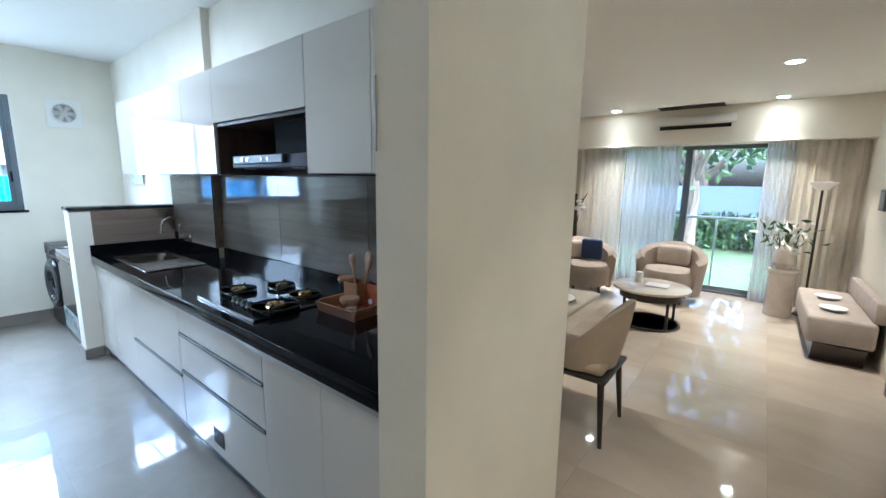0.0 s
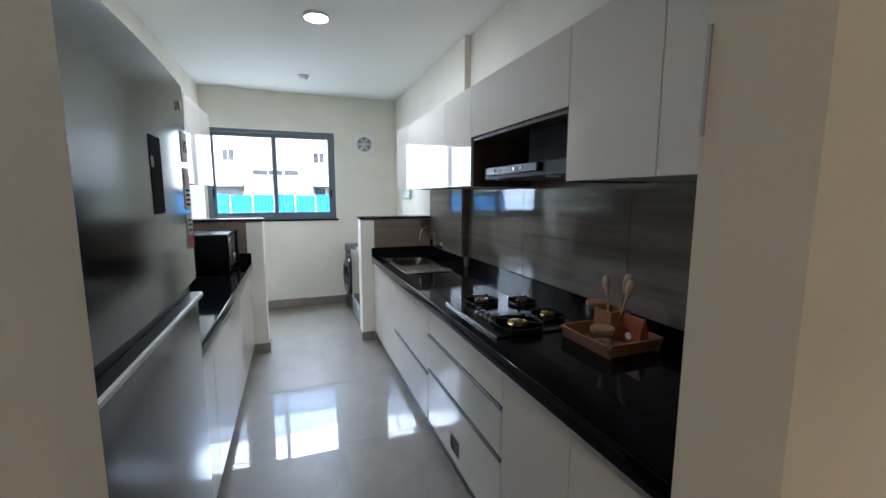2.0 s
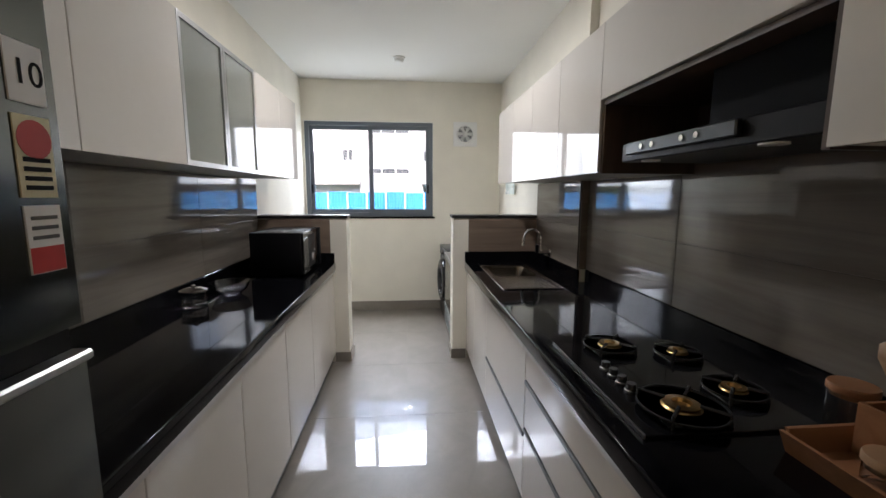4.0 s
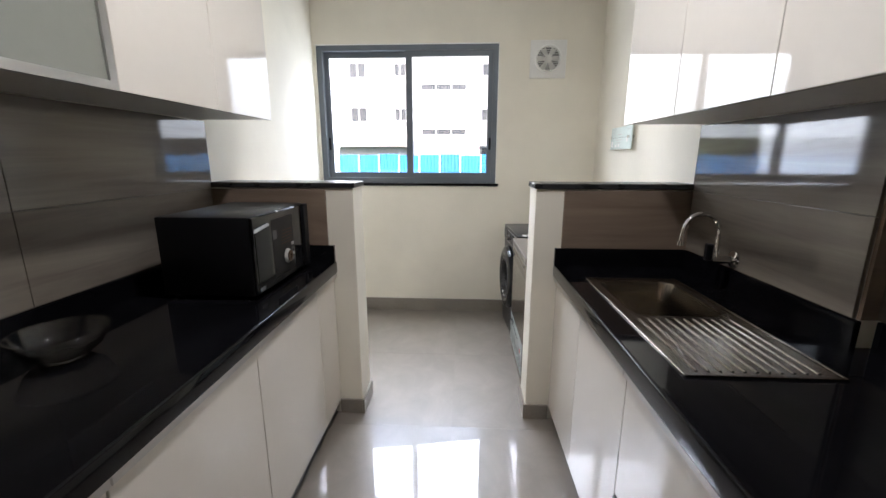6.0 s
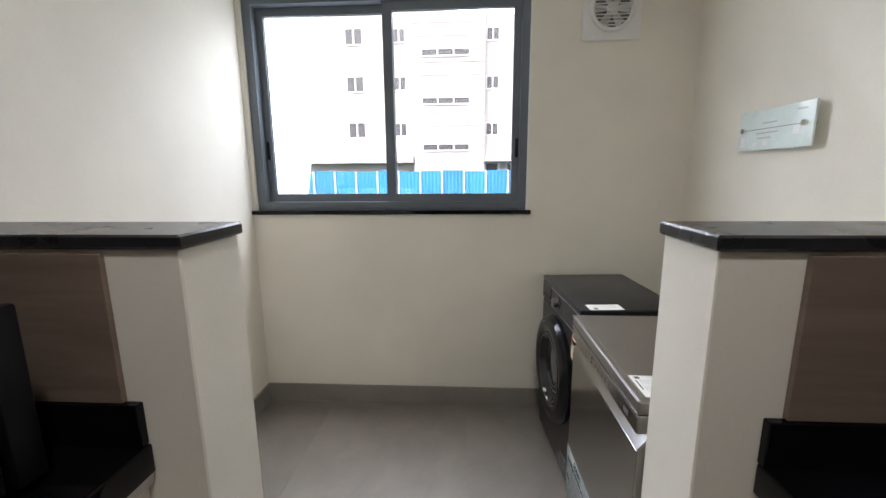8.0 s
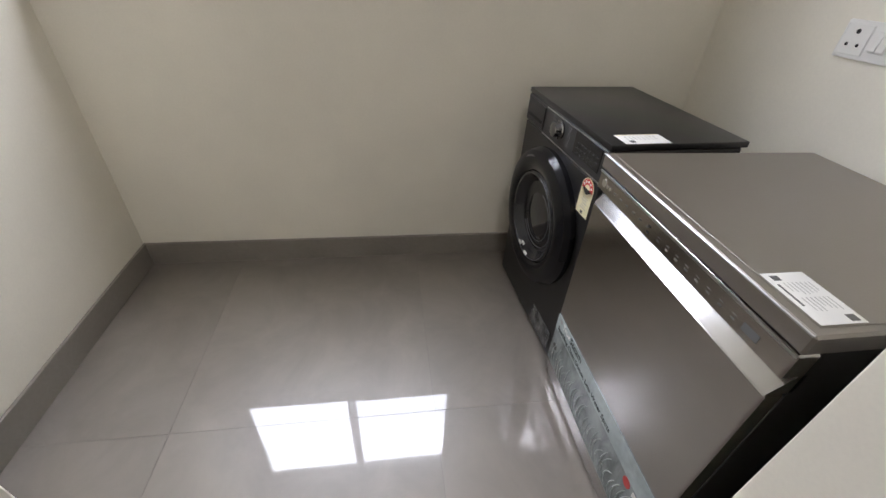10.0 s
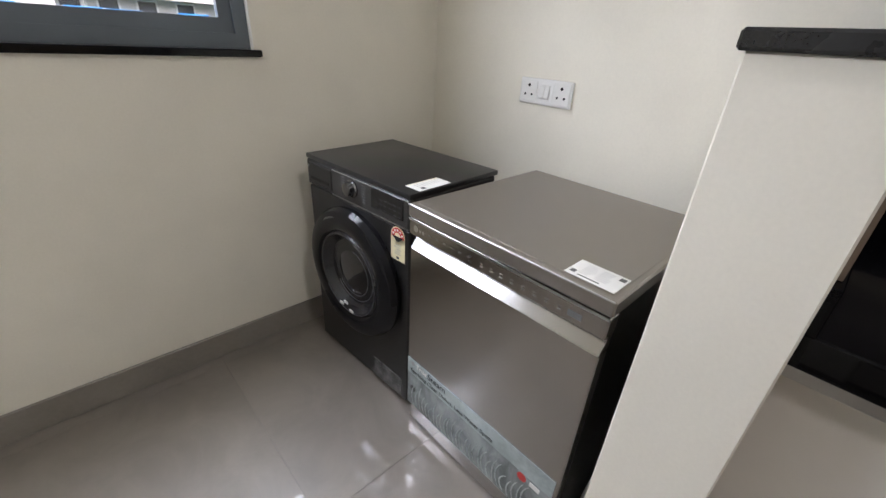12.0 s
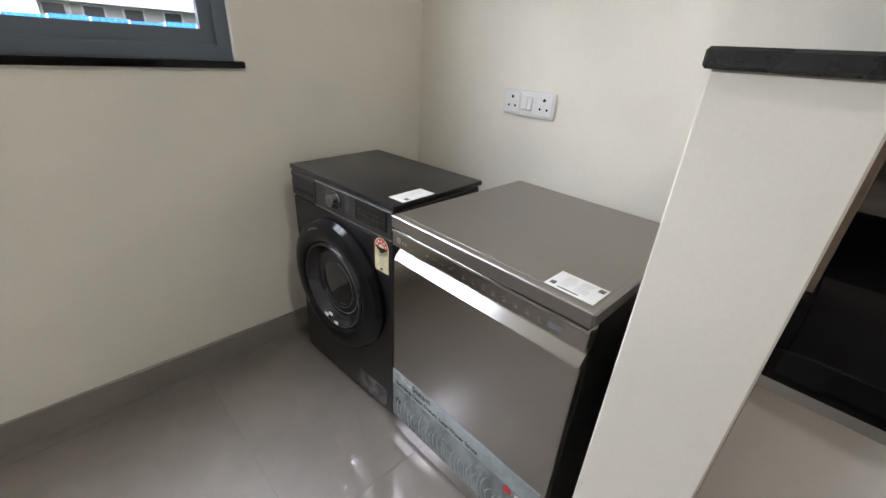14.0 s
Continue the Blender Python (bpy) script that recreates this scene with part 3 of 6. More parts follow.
for za, zb, mt in ((1.545, 1.62, M_PAPER), (1.425, 1.53, M_CREAMPRINT), (1.325, 1.415, M_PAPER)):
    st = part("sticker", bx(FX - 0.009, FX - 0.0055, 0.183, 0.236, za, zb), mt, ft)
    if mt is M_PAPER and zb > 1.5:
        words(st, "10", 0.045, Matrix.Translation((FX - 0.0052, 0.190, 1.582)) @ pose(0, 0, 0, 90, 0, 90), M_INK)
    elif mt is M_CREAMPRINT:
        part("star_band", cyl(bmesh.new(), (FX - 0.0056, 0.21, 1.50), (FX - 0.005, 0.21, 1.50), 0.025, n=20), M_RED, st)
        for k in range(4):
            part("print_bar", bx(FX - 0.0056, FX - 0.005, 0.19, 0.23, 1.435 + k * 0.012, 1.441 + k * 0.012), M_INK, st)
    else:
        part("red_band", bx(FX - 0.0056, FX - 0.005, 0.184, 0.235, 1.326, 1.36), M_RED, st)
        for k in range(3):
            part("print_bar", bx(FX - 0.0056, FX - 0.005, 0.19, 0.23, 1.37 + k * 0.013, 1.375 + k * 0.013), M_GREYINK, st)


# ---- sink and tap ----
sk = thing("sink", (0.87, 2.38, 0.86), "stainless steel inset sink with a ribbed drainboard", "sink")
sx0, sx1, sy0, sy1 = 0.632, 1.012, 1.955, 2.765
by0, by1, bx0, bx1 = 2.34, 2.725, 0.672, 0.972
bm = bmesh.new()
rings = []
for z, ins, rad in ((0.863, 0.0, 0.05), (0.855, 0.004, 0.05), (0.69, 0.015, 0.05), (0.67, 0.035, 0.04), (0.665, 0.15, 0.02)):
    ring = []
    a0, a1, b0, b1 = bx0 + ins, bx1 - ins, by0 + ins, by1 - ins
    for cx_, cy_, s0 in ((a1 - rad, b1 - rad, 0), (a0 + rad, b1 - rad, 90), (a0 + rad, b0 + rad, 180), (a1 - rad, b0 + rad, 270)):
        for k in range(6):
            an = radians(s0 + 18 * k)
            ring.append(bm.verts.new((cx_ + rad * math.cos(an), cy_ + rad * math.sin(an), z)))
    rings.append(ring)
for a, b in zip(rings, rings[1:]):
    for k in range(24):
        bm.faces.new((a[k], a[(k + 1) % 24], b[(k + 1) % 24], b[k]))
bm.faces.new(rings[-1])
BOWL_TOP = [Vector(v.co) for v in rings[0]]
part("bowl", bm, M_SINK, sk, "deep stainless bowl")
bm = bmesh.new()
inner = [bm.verts.new((v.x, v.y, 0.8632)) for v in BOWL_TOP]
oc = [bm.verts.new((x, y, 0.8632)) for x, y in ((sx1, sy1), (sx0, sy1), (sx0, sy0), (sx1, sy0))]
ol = [bm.verts.new((v.co.x, v.co.y, 0.8602)) for v in oc]
for c in range(4):
    n = (c + 1) % 4
    for k in range(5):
        bm.faces.new((inner[6 * c + k], oc[c], inner[6 * c + k + 1]))
    bm.faces.new((inner[6 * c + 5], oc[c], oc[n], inner[(6 * c + 6) % 24]))
    bm.faces.new((oc[c], ol[c], ol[n], oc[n]))
part("rim", bm, M_SINK, sk, smooth=False)
for a0, a1, b0, b1 in ((sx0, sx1, sy0, sy0 + 0.008), (sx0, sx1, sy1 - 0.008, sy1), (sx0, sx0 + 0.008, sy0 + 0.008, sy1 - 0.008), (sx1 - 0.008, sx1, sy0 + 0.008, sy1 - 0.008)):
    part("raised_edge", bx(a0, a1, b0, b1, 0.8632, 0.8668, bevel=0.0015), M_SINK, sk)
part("drain", lathe(bmesh.new(), ((bx0 + bx1) / 2, (by0 + by1) / 2, 0.665), [(0.0, 0.001), (0.03, 0.001), (0.042, 0.004), (0.045, 0.0)]), M_CHROME, sk)
for k in range(11):
    xx = 0.674 + k * 0.029
    bm = bmesh.new()
    tube(bm, [(xx, 1.98, 0.8622), (xx, 2.08, 0.8626), (xx, 2.26, 0.8626), (xx, 2.315, 0.8615)], 0.0046, 8)
    part("drainboard_rib", bm, M_SINK, sk)

tp = thing("tap", (1.158, 2.60, 0.97), "chrome swan-neck wall tap above the sink", "tap", move=(0.005, 0.04, 0))
part("wall_flange", lathe(bmesh.new(), (1.158, 2.60, 0.985), [(0.0, 0.0), (0.034, 0.0), (0.034, -0.006), (0.02, -0.014), (0.0, -0.014)], "x"), M_CHROME, tp)
part("body", cyl(bmesh.new(), (1.15, 2.60, 0.985), (1.06, 2.59, 0.985), 0.015), M_CHROME, tp)
pts = [(1.085, 2.595, 0.99), (1.083, 2.60, 1.08)]
for k in range(11):
    a = math.pi * k / 10
    pts.append((1.015 + 0.068 * math.cos(a), 2.60, 1.095 + 0.07 * math.sin(a)))
pts += [(0.945, 2.60, 1.08), (0.943, 2.60, 1.055)]
part("spout", tube(bmesh.new(), pts, 0.0085, 14), M_CHROME, tp)
part("nozzle", cyl(bmesh.new(), (0.943, 2.60, 1.058), (0.942, 2.60, 1.04), 0.0125), M_CHROME, tp)
part("lever", bx(1.035, 1.06, 2.575, 2.60, 0.985, 1.05, bevel=0.004), M_BLACK, tp, "dark lever handle")

# ---- hob ----
hb = thing("gas_hob", (0.90, 0.73, 0.86), "black glass four-burner gas hob with brass burners", "hob", move=(-0.038, 0.03, 0))
part("glass_plate", bx(0.655, 1.175, 0.43, 1.03, 0.8605, 0.869, bevel=0.002), M_BLACKGLOSS, hb)
part("edge_trim", bx(0.649, 0.6545, 0.43, 1.03, 0.861, 0.872), M_ALU, hb, "aluminium front trim")
for cx_, cy_, r in ((0.835, 0.955, 0.046), (0.81, 0.525, 0.055), (1.04, 0.87, 0.038), (1.02, 0.60, 0.040)):
    br = part("burner", lathe(bmesh.new(), (cx_, cy_, 0.869), [(r * 1.0, 0.0), (r * 1.0, 0.012), (r * 0.8, 0.02), (r * 0.8, 0.026), (r * 0.45, 0.028), (0.4 * r, 0.018), (0, 0.018)]),
              M_BRASS, hb, "brass burner")
    part("burner_plate", bx(cx_ - r * 1.45, cx_ + r * 1.45, cy_ - r * 1.25, cy_ + r * 1.25, 0.8692, 0.8732, bevel=0.0015), M_ALU, br, "steel drip plate")
    bm = bmesh.new()
    lathe(bm, (cx_, cy_, 0.885), [(r * 2.0, 0.0), (r * 2.0, 0.006), (r * 1.92, 0.006), (r * 1.92, 0.0)], n=28)
    for k in range(4):
        a = math.pi / 4 + k * math.pi / 2
        d = Vector((math.cos(a), math.sin(a), 0))
        p = Vector((cx_, cy_, 0.898))
        tube(bm, [p + d * r * 0.75, p + d * r * 1.9, p + d * r * 1.98 - Vector((0, 0, 0.03))], 0.005, 6)
    part("pan_support", bm, M_IRON, br, "black cast-iron pan support")
for k in range(4):
    yy = 0.64 + k * 0.05
    part("knob", lathe(bmesh.new(), (0.738, yy, 0.869), [(0.019, 0), (0.019, 0.006), (0.014, 0.009), (0.013, 0.026), (0, 0.026)], n=20), M_PROFILE, hb)


# ---- tray with things ----
def tray():
    t = thing("tray", (1.045, 0.205, 0.86), "rectangular bamboo tray on the black counter", "tray", move=(-0.02, 0.05, 0))
    x0, x1, y0, y1 = 0.925, 1.165, 0.085, 0.33
    part("base", bx(x0 + 0.01, x1 - 0.01, y0 + 0.01, y1 - 0.01, 0.8605, 0.868), M_BAMBOO, t)
    for a in (((x0, 0), (x0 - 0.02, 1)), ((x1, 0), (x1 + 0.02, 1))):
        xa = a[0][0]
        s = -1 if xa < 1.05 else 1
        part("side", prism(bmesh.new(), [(xa, 0.8605), (xa - s * 0.01, 0.8605), (xa + s * 0.012, 0.915), (xa + s * 0.022, 0.915)], "y", y0 - 0.012, y1 + 0.012), M_BAMBOO, t)
    for ya, s in ((y0, -1), (y1, 1)):
        part("side", prism(bmesh.new(), [(ya, 0.8605), (ya - s * 0.01, 0.8605), (ya + s * 0.012, 0.915), (ya + s * 0.022, 0.915)], "x", x0 + 0.002, x1 - 0.002), M_BAMBOO, t)
    return t


tray()
uh = thing("utensil_holder", (1.125, 0.285, 0.868), "square bamboo box with wooden spoons", "utensil holder", move=(-0.02, 0.05, 0))
bm = bmesh.new()
ux, uy = 1.11, 0.27
for a in ((ux - 0.05, ux - 0.042, uy - 0.05, uy + 0.05), (ux + 0.042, ux + 0.05, uy - 0.05, uy + 0.05),
          (ux - 0.042, ux + 0.042, uy - 0.05, uy - 0.042), (ux - 0.042, ux + 0.042, uy + 0.042, uy + 0.05)):
    box(bm, *a, 0.8685, 0.985)
box(bm, ux - 0.042, ux + 0.042, uy - 0.042, uy + 0.042, 0.8685, 0.875)
part("box", bm, M_BAMBOO, uh)


def spoon(x, y, tx, ty, length, wide):
    s = thing("wooden_spoon", (x, y, 0.876), "pale wooden cooking spoon standing in a holder", "spoon", "wooden spoons", move=(-0.02, 0.05, 0))
    bm = bmesh.new()
    p, d = Vector((x, y, 0.877)), Vector((tx, ty, 1)).normalized()
    tube(bm, [p, p + d * length * 0.65, p + d * length * 0.72, p + d * length * 0.85, p + d * length * 0.97, p + d * length],
         [0.006, 0.006, 0.012, wide, wide * 0.8, 0.006], 12)
    for v in bm.verts:
        on_axis = p + d * (v.co - p).dot(d)
        v.co.x = on_axis.x + (v.co.x - on_axis.x) * 0.4
    part("spoon_body", bm, M_PALEWOOD, s)


spoon(1.10, 0.265, 0.05, 0.22, 0.25, 0.024)
spoon(1.12, 0.275, 0.12, -0.20, 0.27, 0.026)
spoon(1.11, 0.25, 0.0, -0.32, 0.26, 0.022)


def jar(x, y, r, h, z, lid, label):
    j = thing("storage_jar", (x, y, z), label, "jar", "jars", move=(-0.02, 0.05, 0))
    g = part("glass_body", lathe(bmesh.new(), (x, y, z + 0.0005), [(r * 0.9, 0), (r, 0.008), (r, h), (r - 0.003, h), (r - 0.003, 0.010), (0, 0.006)]), M_GLASS, j)
    part("lid", lathe(bmesh.new(), (x, y, z + h), [(r * 0.9, -0.012), (r * 0.9, 0.001), (r * 1.06, 0.001), (r * 1.06, 0.014), (r * 1.02, 0.018), (0, 0.018)]), lid, j, "wooden lid")
    return j


jar(1.145, 0.40, 0.046, 0.105, 0.8605, M_BAMBOO, "glass storage jar with a wooden lid")
jar(1.0, 0.20, 0.044, 0.052, 0.868, M_PALEWOOD, "low glass jar with a pale wooden lid on the tray")
pk = thing("snack_packet", (1.115, 0.15, 0.868), "orange-red paper packet with a round window", "packet", move=(-0.02, 0.05, 0))
bm = prism(bmesh.new(), [(1.09, 0.8685), (1.14, 0.8685), (1.135, 0.93), (1.118, 0.985), (1.110, 0.985), (1.095, 0.93)], "y", 0.10, 0.20)
part("packet_body", bm, surf("orange_paper", (0.33, 0.075, 0.025), 0.45, var=0.15, scale=20), pk)
part("packet_label", cyl(bmesh.new(), (1.091, 0.155, 0.905), (1.0885, 0.155, 0.905), 0.014, n=20), M_PAPER, pk)


# ---- microwave ----
M_FILMEDGE = surf("lifted_clear_film", (0.42, 0.45, 0.47), 0.25, var=0.15, scale=30, bump=0.05)
M_DIALFACE = surf("dark_bronze_dial", (0.10, 0.055, 0.03), 0.25, metal=0.7, var=0.2, scale=40)
M_DIMPRINT = surf("dim_amber_print", (0.07, 0.035, 0.018), 0.8, var=0.1, bump=0.0)
mw = thing("microwave", (-0.865, 2.71, 0.86), "black microwave oven beside the granite upstand", "microwave")
mx, my0, my1, mz0, mz1 = -0.645, 2.412, 2.905, 0.875, 1.168
part("body", bx(-1.0, mx - 0.012, my0, my1, mz0, mz1, bevel=0.008, seg=2), M_BLACK, mw)
md = part("door", bx(mx - 0.0115, mx, my0 + 0.003, my1 - 0.055, mz0 + 0.004, mz1 - 0.004, bevel=0.003), M_BLACKGLOSS, mw)
part("window_film", bx(mx, mx + 0.0015, my0 + 0.015, my0 + 0.125, mz0 + 0.045, mz1 - 0.055), surf("bluish_door_film", (0.010, 0.013, 0.015), 0.2, var=0.15, scale=6, bump=0.0), md, "bluish film on the door window")
bm = prism(bmesh.new(), [(my0 + 0.008, mz1 - 0.058), (my0 + 0.118, mz1 - 0.046), (my0 + 0.110, mz1 - 0.036), (my0 + 0.012, mz1 - 0.046)], "x", mx + 0.0005, mx + 0.006)
part("film_edge", bm, M_FILMEDGE, md, "pale lifted film edge")
mp_ = part("printed_panel", bx(mx, mx + 0.001, my0 + 0.145, my0 + 0.335, mz0 + 0.03, mz1 - 0.03), M_BLACK, md)
yd, zd = my0 + 0.264, 0.969
part("dial", lathe(bmesh.new(), (mx + 0.001, yd, zd), [(0.031, 0), (0.031, 0.004), (0.027, 0.006), (0.025, 0.012), (0, 0.012)], "x"), M_GREYINKPALE, mp_, "pale ringed dial")
part("dial_face", lathe(bmesh.new(), (mx + 0.0131, yd, zd), [(0.0235, 0), (0.023, 0.003), (0.010, 0.003), (0.009, 0.001), (0, 0.001)], "x"), M_DIALFACE, mp_, "bronze dial face")
for k in range(4):
    part("print_block", bx(mx + 0.001, mx + 0.002, yd + 0.045, yd + 0.068, zd - 0.03 + k * 0.022, zd - 0.016 + k * 0.022), M_GREYINKPALE if k % 2 else M_GREYINK, mp_)
for k in range(5):
    part("print_bar", bx(mx + 0.001, mx + 0.002, yd - 0.05 + 0.004 * k, yd + 0.055, zd + 0.058 + k * 0.013, zd + 0.0605 + k * 0.013), M_DIMPRINT, mp_)
part("paper_tag", bx(mx + 0.001, mx + 0.002, yd - 0.115, yd - 0.085, zd + 0.09, zd + 0.125), M_GREYINK, mp_)
part("badge", bx(mx, mx + 0.0015, my0 + 0.02, my0 + 0.055, mz0 + 0.012, mz0 + 0.026), M_GREYINK, md)
part("side_pillar", bx(mx - 0.0115, mx + 0.012, my1 - 0.05, my1 - 0.003, mz0 + 0.004, mz1 - 0.002, bevel=0.006, seg=2), M_BLACK, mw, "rounded black pull pillar")
for a in (-0.97, -0.70):
    for b in (my0 + 0.04, my1 - 0.04):
        part("foot", cyl(bmesh.new(), (a, b, 0.8602), (a, b, 0.8755), 0.014, n=12), M_BLACK, mw)

# ---- utility: washing machine ----
M_LABELTEXT = surf("fine_grey_label_text", (0.50, 0.49, 0.47), 0.7, var=0.05, bump=0.0)
def washing_machine():
    w = thing("washing_machine", (0.63, 4.145, 0.0), "graphite front-load washing machine with a round door", "washing machine", move=(0.034, 0.007, 0))
    w.rotation_euler.z = radians(3.5)
    w.scale.z = 0.974
    x0, x1, y0, y1 = 0.432, 0.828, 3.862, 4.425
    part("body", bx(x0 + 0.02, x1, y0, y1, 0.015, 0.8375, bevel=0.006), M_GRAPHITE, w)
    part("top", bx(x0 - 0.001, x1 + 0.012, y0 - 0.0005, y1 + 0.001, 0.838, 0.856, bevel=0.004, seg=2), M_GRAPHITE, w, "dark flat lid")
    part("front_panel", bx(x0 + 0.002, x0 + 0.0195, y0 + 0.002, y1 - 0.002, 0.02, 0.736, bevel=0.005), M_GRAPHITE, w)
    cp = part("control_panel", bx(x0 - 0.002, x0 + 0.0195, y0 + 0.002, y1 - 0.002, 0.740, 0.8375, bevel=0.006), M_PANELGREY, w)
    part("drawer", bx(x0 - 0.006, x0 - 0.001, y1 - 0.165, y1 - 0.02, 0.750, 0.828, bevel=0.003), M_GRAPHITE, cp, "detergent drawer front")
    part("drawer_grip", bx(x0 - 0.008, x0 - 0.0055, y1 - 0.15, y1 - 0.035, 0.768, 0.779), M_BLACK, cp)
    part("dial", lathe(bmesh.new(), (x0 - 0.002, y1 - 0.285, 0.797), [(0.030, 0), (0.030, -0.005), (0.025, -0.008), (0.022, -0.026), (0.019, -0.028), (0, -0.028)], "x"), M_GREYCHROME, cp, "chrome programme dial")
    part("display", bx(x0 - 0.0045, x0 - 0.0015, y0 + 0.026, y0 + 0.176, 0.764, 0.832, bevel=0.001), M_BLACKGLOSS, cp, "black display panel")
    for r in range(3):
        for k in range(6):
            part("touch_key", bx(x0 - 0.0052, x0 - 0.0043, y0 + 0.036 + k * 0.022, y0 + 0.045 + k * 0.022, 0.770 + r * 0.016, 0.7725 + r * 0.016), M_DIMKEY, cp)
    for k in range(7):
        for s in (-0.062, 0.050):
            part("print_bar", bx(x0 - 0.0032, x0 - 0.0018, y1 - 0.285 + s - 0.008, y1 - 0.285 + s + 0.012, 0.764 + k * 0.0095, 0.7665 + k * 0.0095), M_GREYINK, cp)
    part("panel_line", bx(x0 - 0.0028, x0 - 0.0005, y0 + 0.006, y1 - 0.16, 0.7405, 0.7435), M_ALU, cp, "thin silver line")
    # silver strip modelled in place of the highlight on the panel's top edge
    part("top_highlight", bx(x0 - 0.0035, x0 - 0.0012, y0 + 0.006, y1 - 0.17, 0.8315, 0.8345), M_ALU, cp, "thin silver line")
    part("badge", cyl(bmesh.new(), (x0 - 0.004, y1 - 0.022, 0.812), (x0 - 0.001, y1 - 0.022, 0.812), 0.008, n=16), M_ALU, cp)
    cy, cz = (y0 + y1) / 2 + 0.006, 0.468
    c0 = (x0 + 0.002, cy, cz)
    dr = part("door", lathe(bmesh.new(), c0, [(0.250, 0), (0.252, -0.018), (0.240, -0.036), (0.212, -0.046), (0.178, -0.042), (0.168, -0.034), (0.166, -0.010)], "x", 56),
              M_DOORBLACK, w, "black round door frame")
    part("inner_ring", lathe(bmesh.new(), c0, [(0.168, -0.012), (0.168, -0.036), (0.163, -0.041), (0.156, -0.040), (0.138, -0.022), (0.122, -0.004)], "x", 56),
         M_GREYRING, dr, "smoke-grey inner ring")
    part("door_glass", lathe(bmesh.new(), c0, [(0.124, -0.004), (0.112, -0.010), (0.06, -0.014), (0, -0.015)], "x", 48), M_BOWL, dr, "dark bowl glass")
    # part-circle steel arcs imitate glints on the ring and bowl glass
    for rad_, xx, th in ((0.1605, 0.0415, 0.0016), (0.116, 0.012, 0.0022), (0.092, 0.0155, 0.0014)):
        part("glass_glint", tube(bmesh.new(), [(c0[0] - xx, cy + rad_ * math.cos(radians(q)), cz + rad_ * math.sin(radians(q))) for q in range(95, 331, 12)], th, 6), M_GLINT, dr,
             "thin steel arc modelled as a glint")
    for dy, dz in ((0.012, -0.125), (0.040, -0.140), (-0.02, -0.150)):
        part("tape", bx(c0[0] - 0.045, c0[0] - 0.041, cy + dy - 0.011, cy + dy + 0.011, cz + dz - 0.006, cz + dz + 0.006, bevel=0.001), M_PAPER, dr, "scrap of white tape")
    part("grip_line", tube(bmesh.new(), [(x0 - 0.036, cy + 0.218 * math.cos(radians(a)), cz + 0.218 * math.sin(radians(a))) for a in range(48, 96, 4)], [0.002, 0.004, 0.006, 0.007, 0.007, 0.007, 0.007, 0.006, 0.005, 0.004, 0.003, 0.002], 6), M_GREYCHROME, dr,
         "thin silver grip line")
    sy = y0 + 0.054
    bm = bx(x0 + 0.0005, x0 + 0.0019, sy - 0.032, sy + 0.032, 0.618, 0.704)
    cyl(bm, (x0 + 0.0005, sy, 0.704), (x0 + 0.0019, sy, 0.704), 0.032, n=28)
    st = part("sticker", bm, M_CREAMPRINT, w, "star rating sticker")
    part("star_band", prism(bmesh.new(), [(sy + 0.029 * math.cos(radians(a)), 0.703 + 0.029 * math.sin(radians(a))) for a in range(-8, 189, 7)], "x", x0 - 0.0002, x0 + 0.0006), M_RED, st, "red star arch")
    part("emblem", cyl(bmesh.new(), (x0 - 0.0006, sy, 0.702), (x0 + 0.0004, sy, 0.702), 0.0135, n=20), M_CREAMPRINT, st)
    part("print_block", prism(bmesh.new(), [(sy - 0.027, 0.703), (sy + 0.027, 0.703), (sy + 0.004, 0.686), (sy - 0.004, 0.686)], "x", x0 - 0.0009, x0 - 0.0005), M_INK, st, "dark scale print")
    for k in range(5):
        a = radians(22 + 34 * k)
        part("star", cyl(bmesh.new(), (x0 - 0.0001, sy + 0.0215 * math.cos(a), 0.703 + 0.0215 * math.sin(a)), (x0 - 0.0007, sy + 0.0215 * math.cos(a), 0.703 + 0.0215 * math.sin(a)), 0.0042, n=5), M_PAPER, st)
    for k in range(5):
        part("print_bar", bx(x0, x0 + 0.0004, sy - 0.016 + 0.004 * (k % 2), sy + 0.016 - 0.005 * (k % 3), 0.640 + k * 0.008, 0.6422 + k * 0.008), M_GREYINKPALE, st)
    part("print_mark", bx(x0, x0 + 0.0004, sy - 0.006, sy + 0.006, 0.623, 0.632), M_GREYINK, st)
    part("filter_flap", bx(x0, x0 + 0.0019, y0 + 0.030, y0 + 0.190, 0.034, 0.118), M_FILM, w, "clear-filmed filter cover")
    pl = part("paper_label", bx(x0 + 0.04, x0 + 0.172, y0 + 0.004, y0 + 0.068, 0.8562, 0.8568), M_PAPER, w, "white paper label")
    part("print_block", bx(x0 + 0.06, x0 + 0.075, y0 + 0.012, y0 + 0.026, 0.8567, 0.8571), M_GREYINK, pl)
    part("yellow_edge", bx(x0 + 0.045, x0 + 0.168, y0 + 0.062, y0 + 0.066, 0.8567, 0.8571), M_CREAMPRINT, pl)
    for k in range(8):
        part("print_bar", bx(x0 + 0.062 + k * 0.012, x0 + 0.0645 + k * 0.012, y0 + 0.030, y0 + 0.054, 0.8567, 0.8571), M_LABELTEXT, pl)
    for a in (x0 + 0.06, x1 - 0.06):
        for b in (y0 + 0.06, y1 - 0.06):
            part("foot", cyl(bmesh.new(), (a, b, 0.0), (a, b, 0.02), 0.022, n=12), M_BLACK, w)


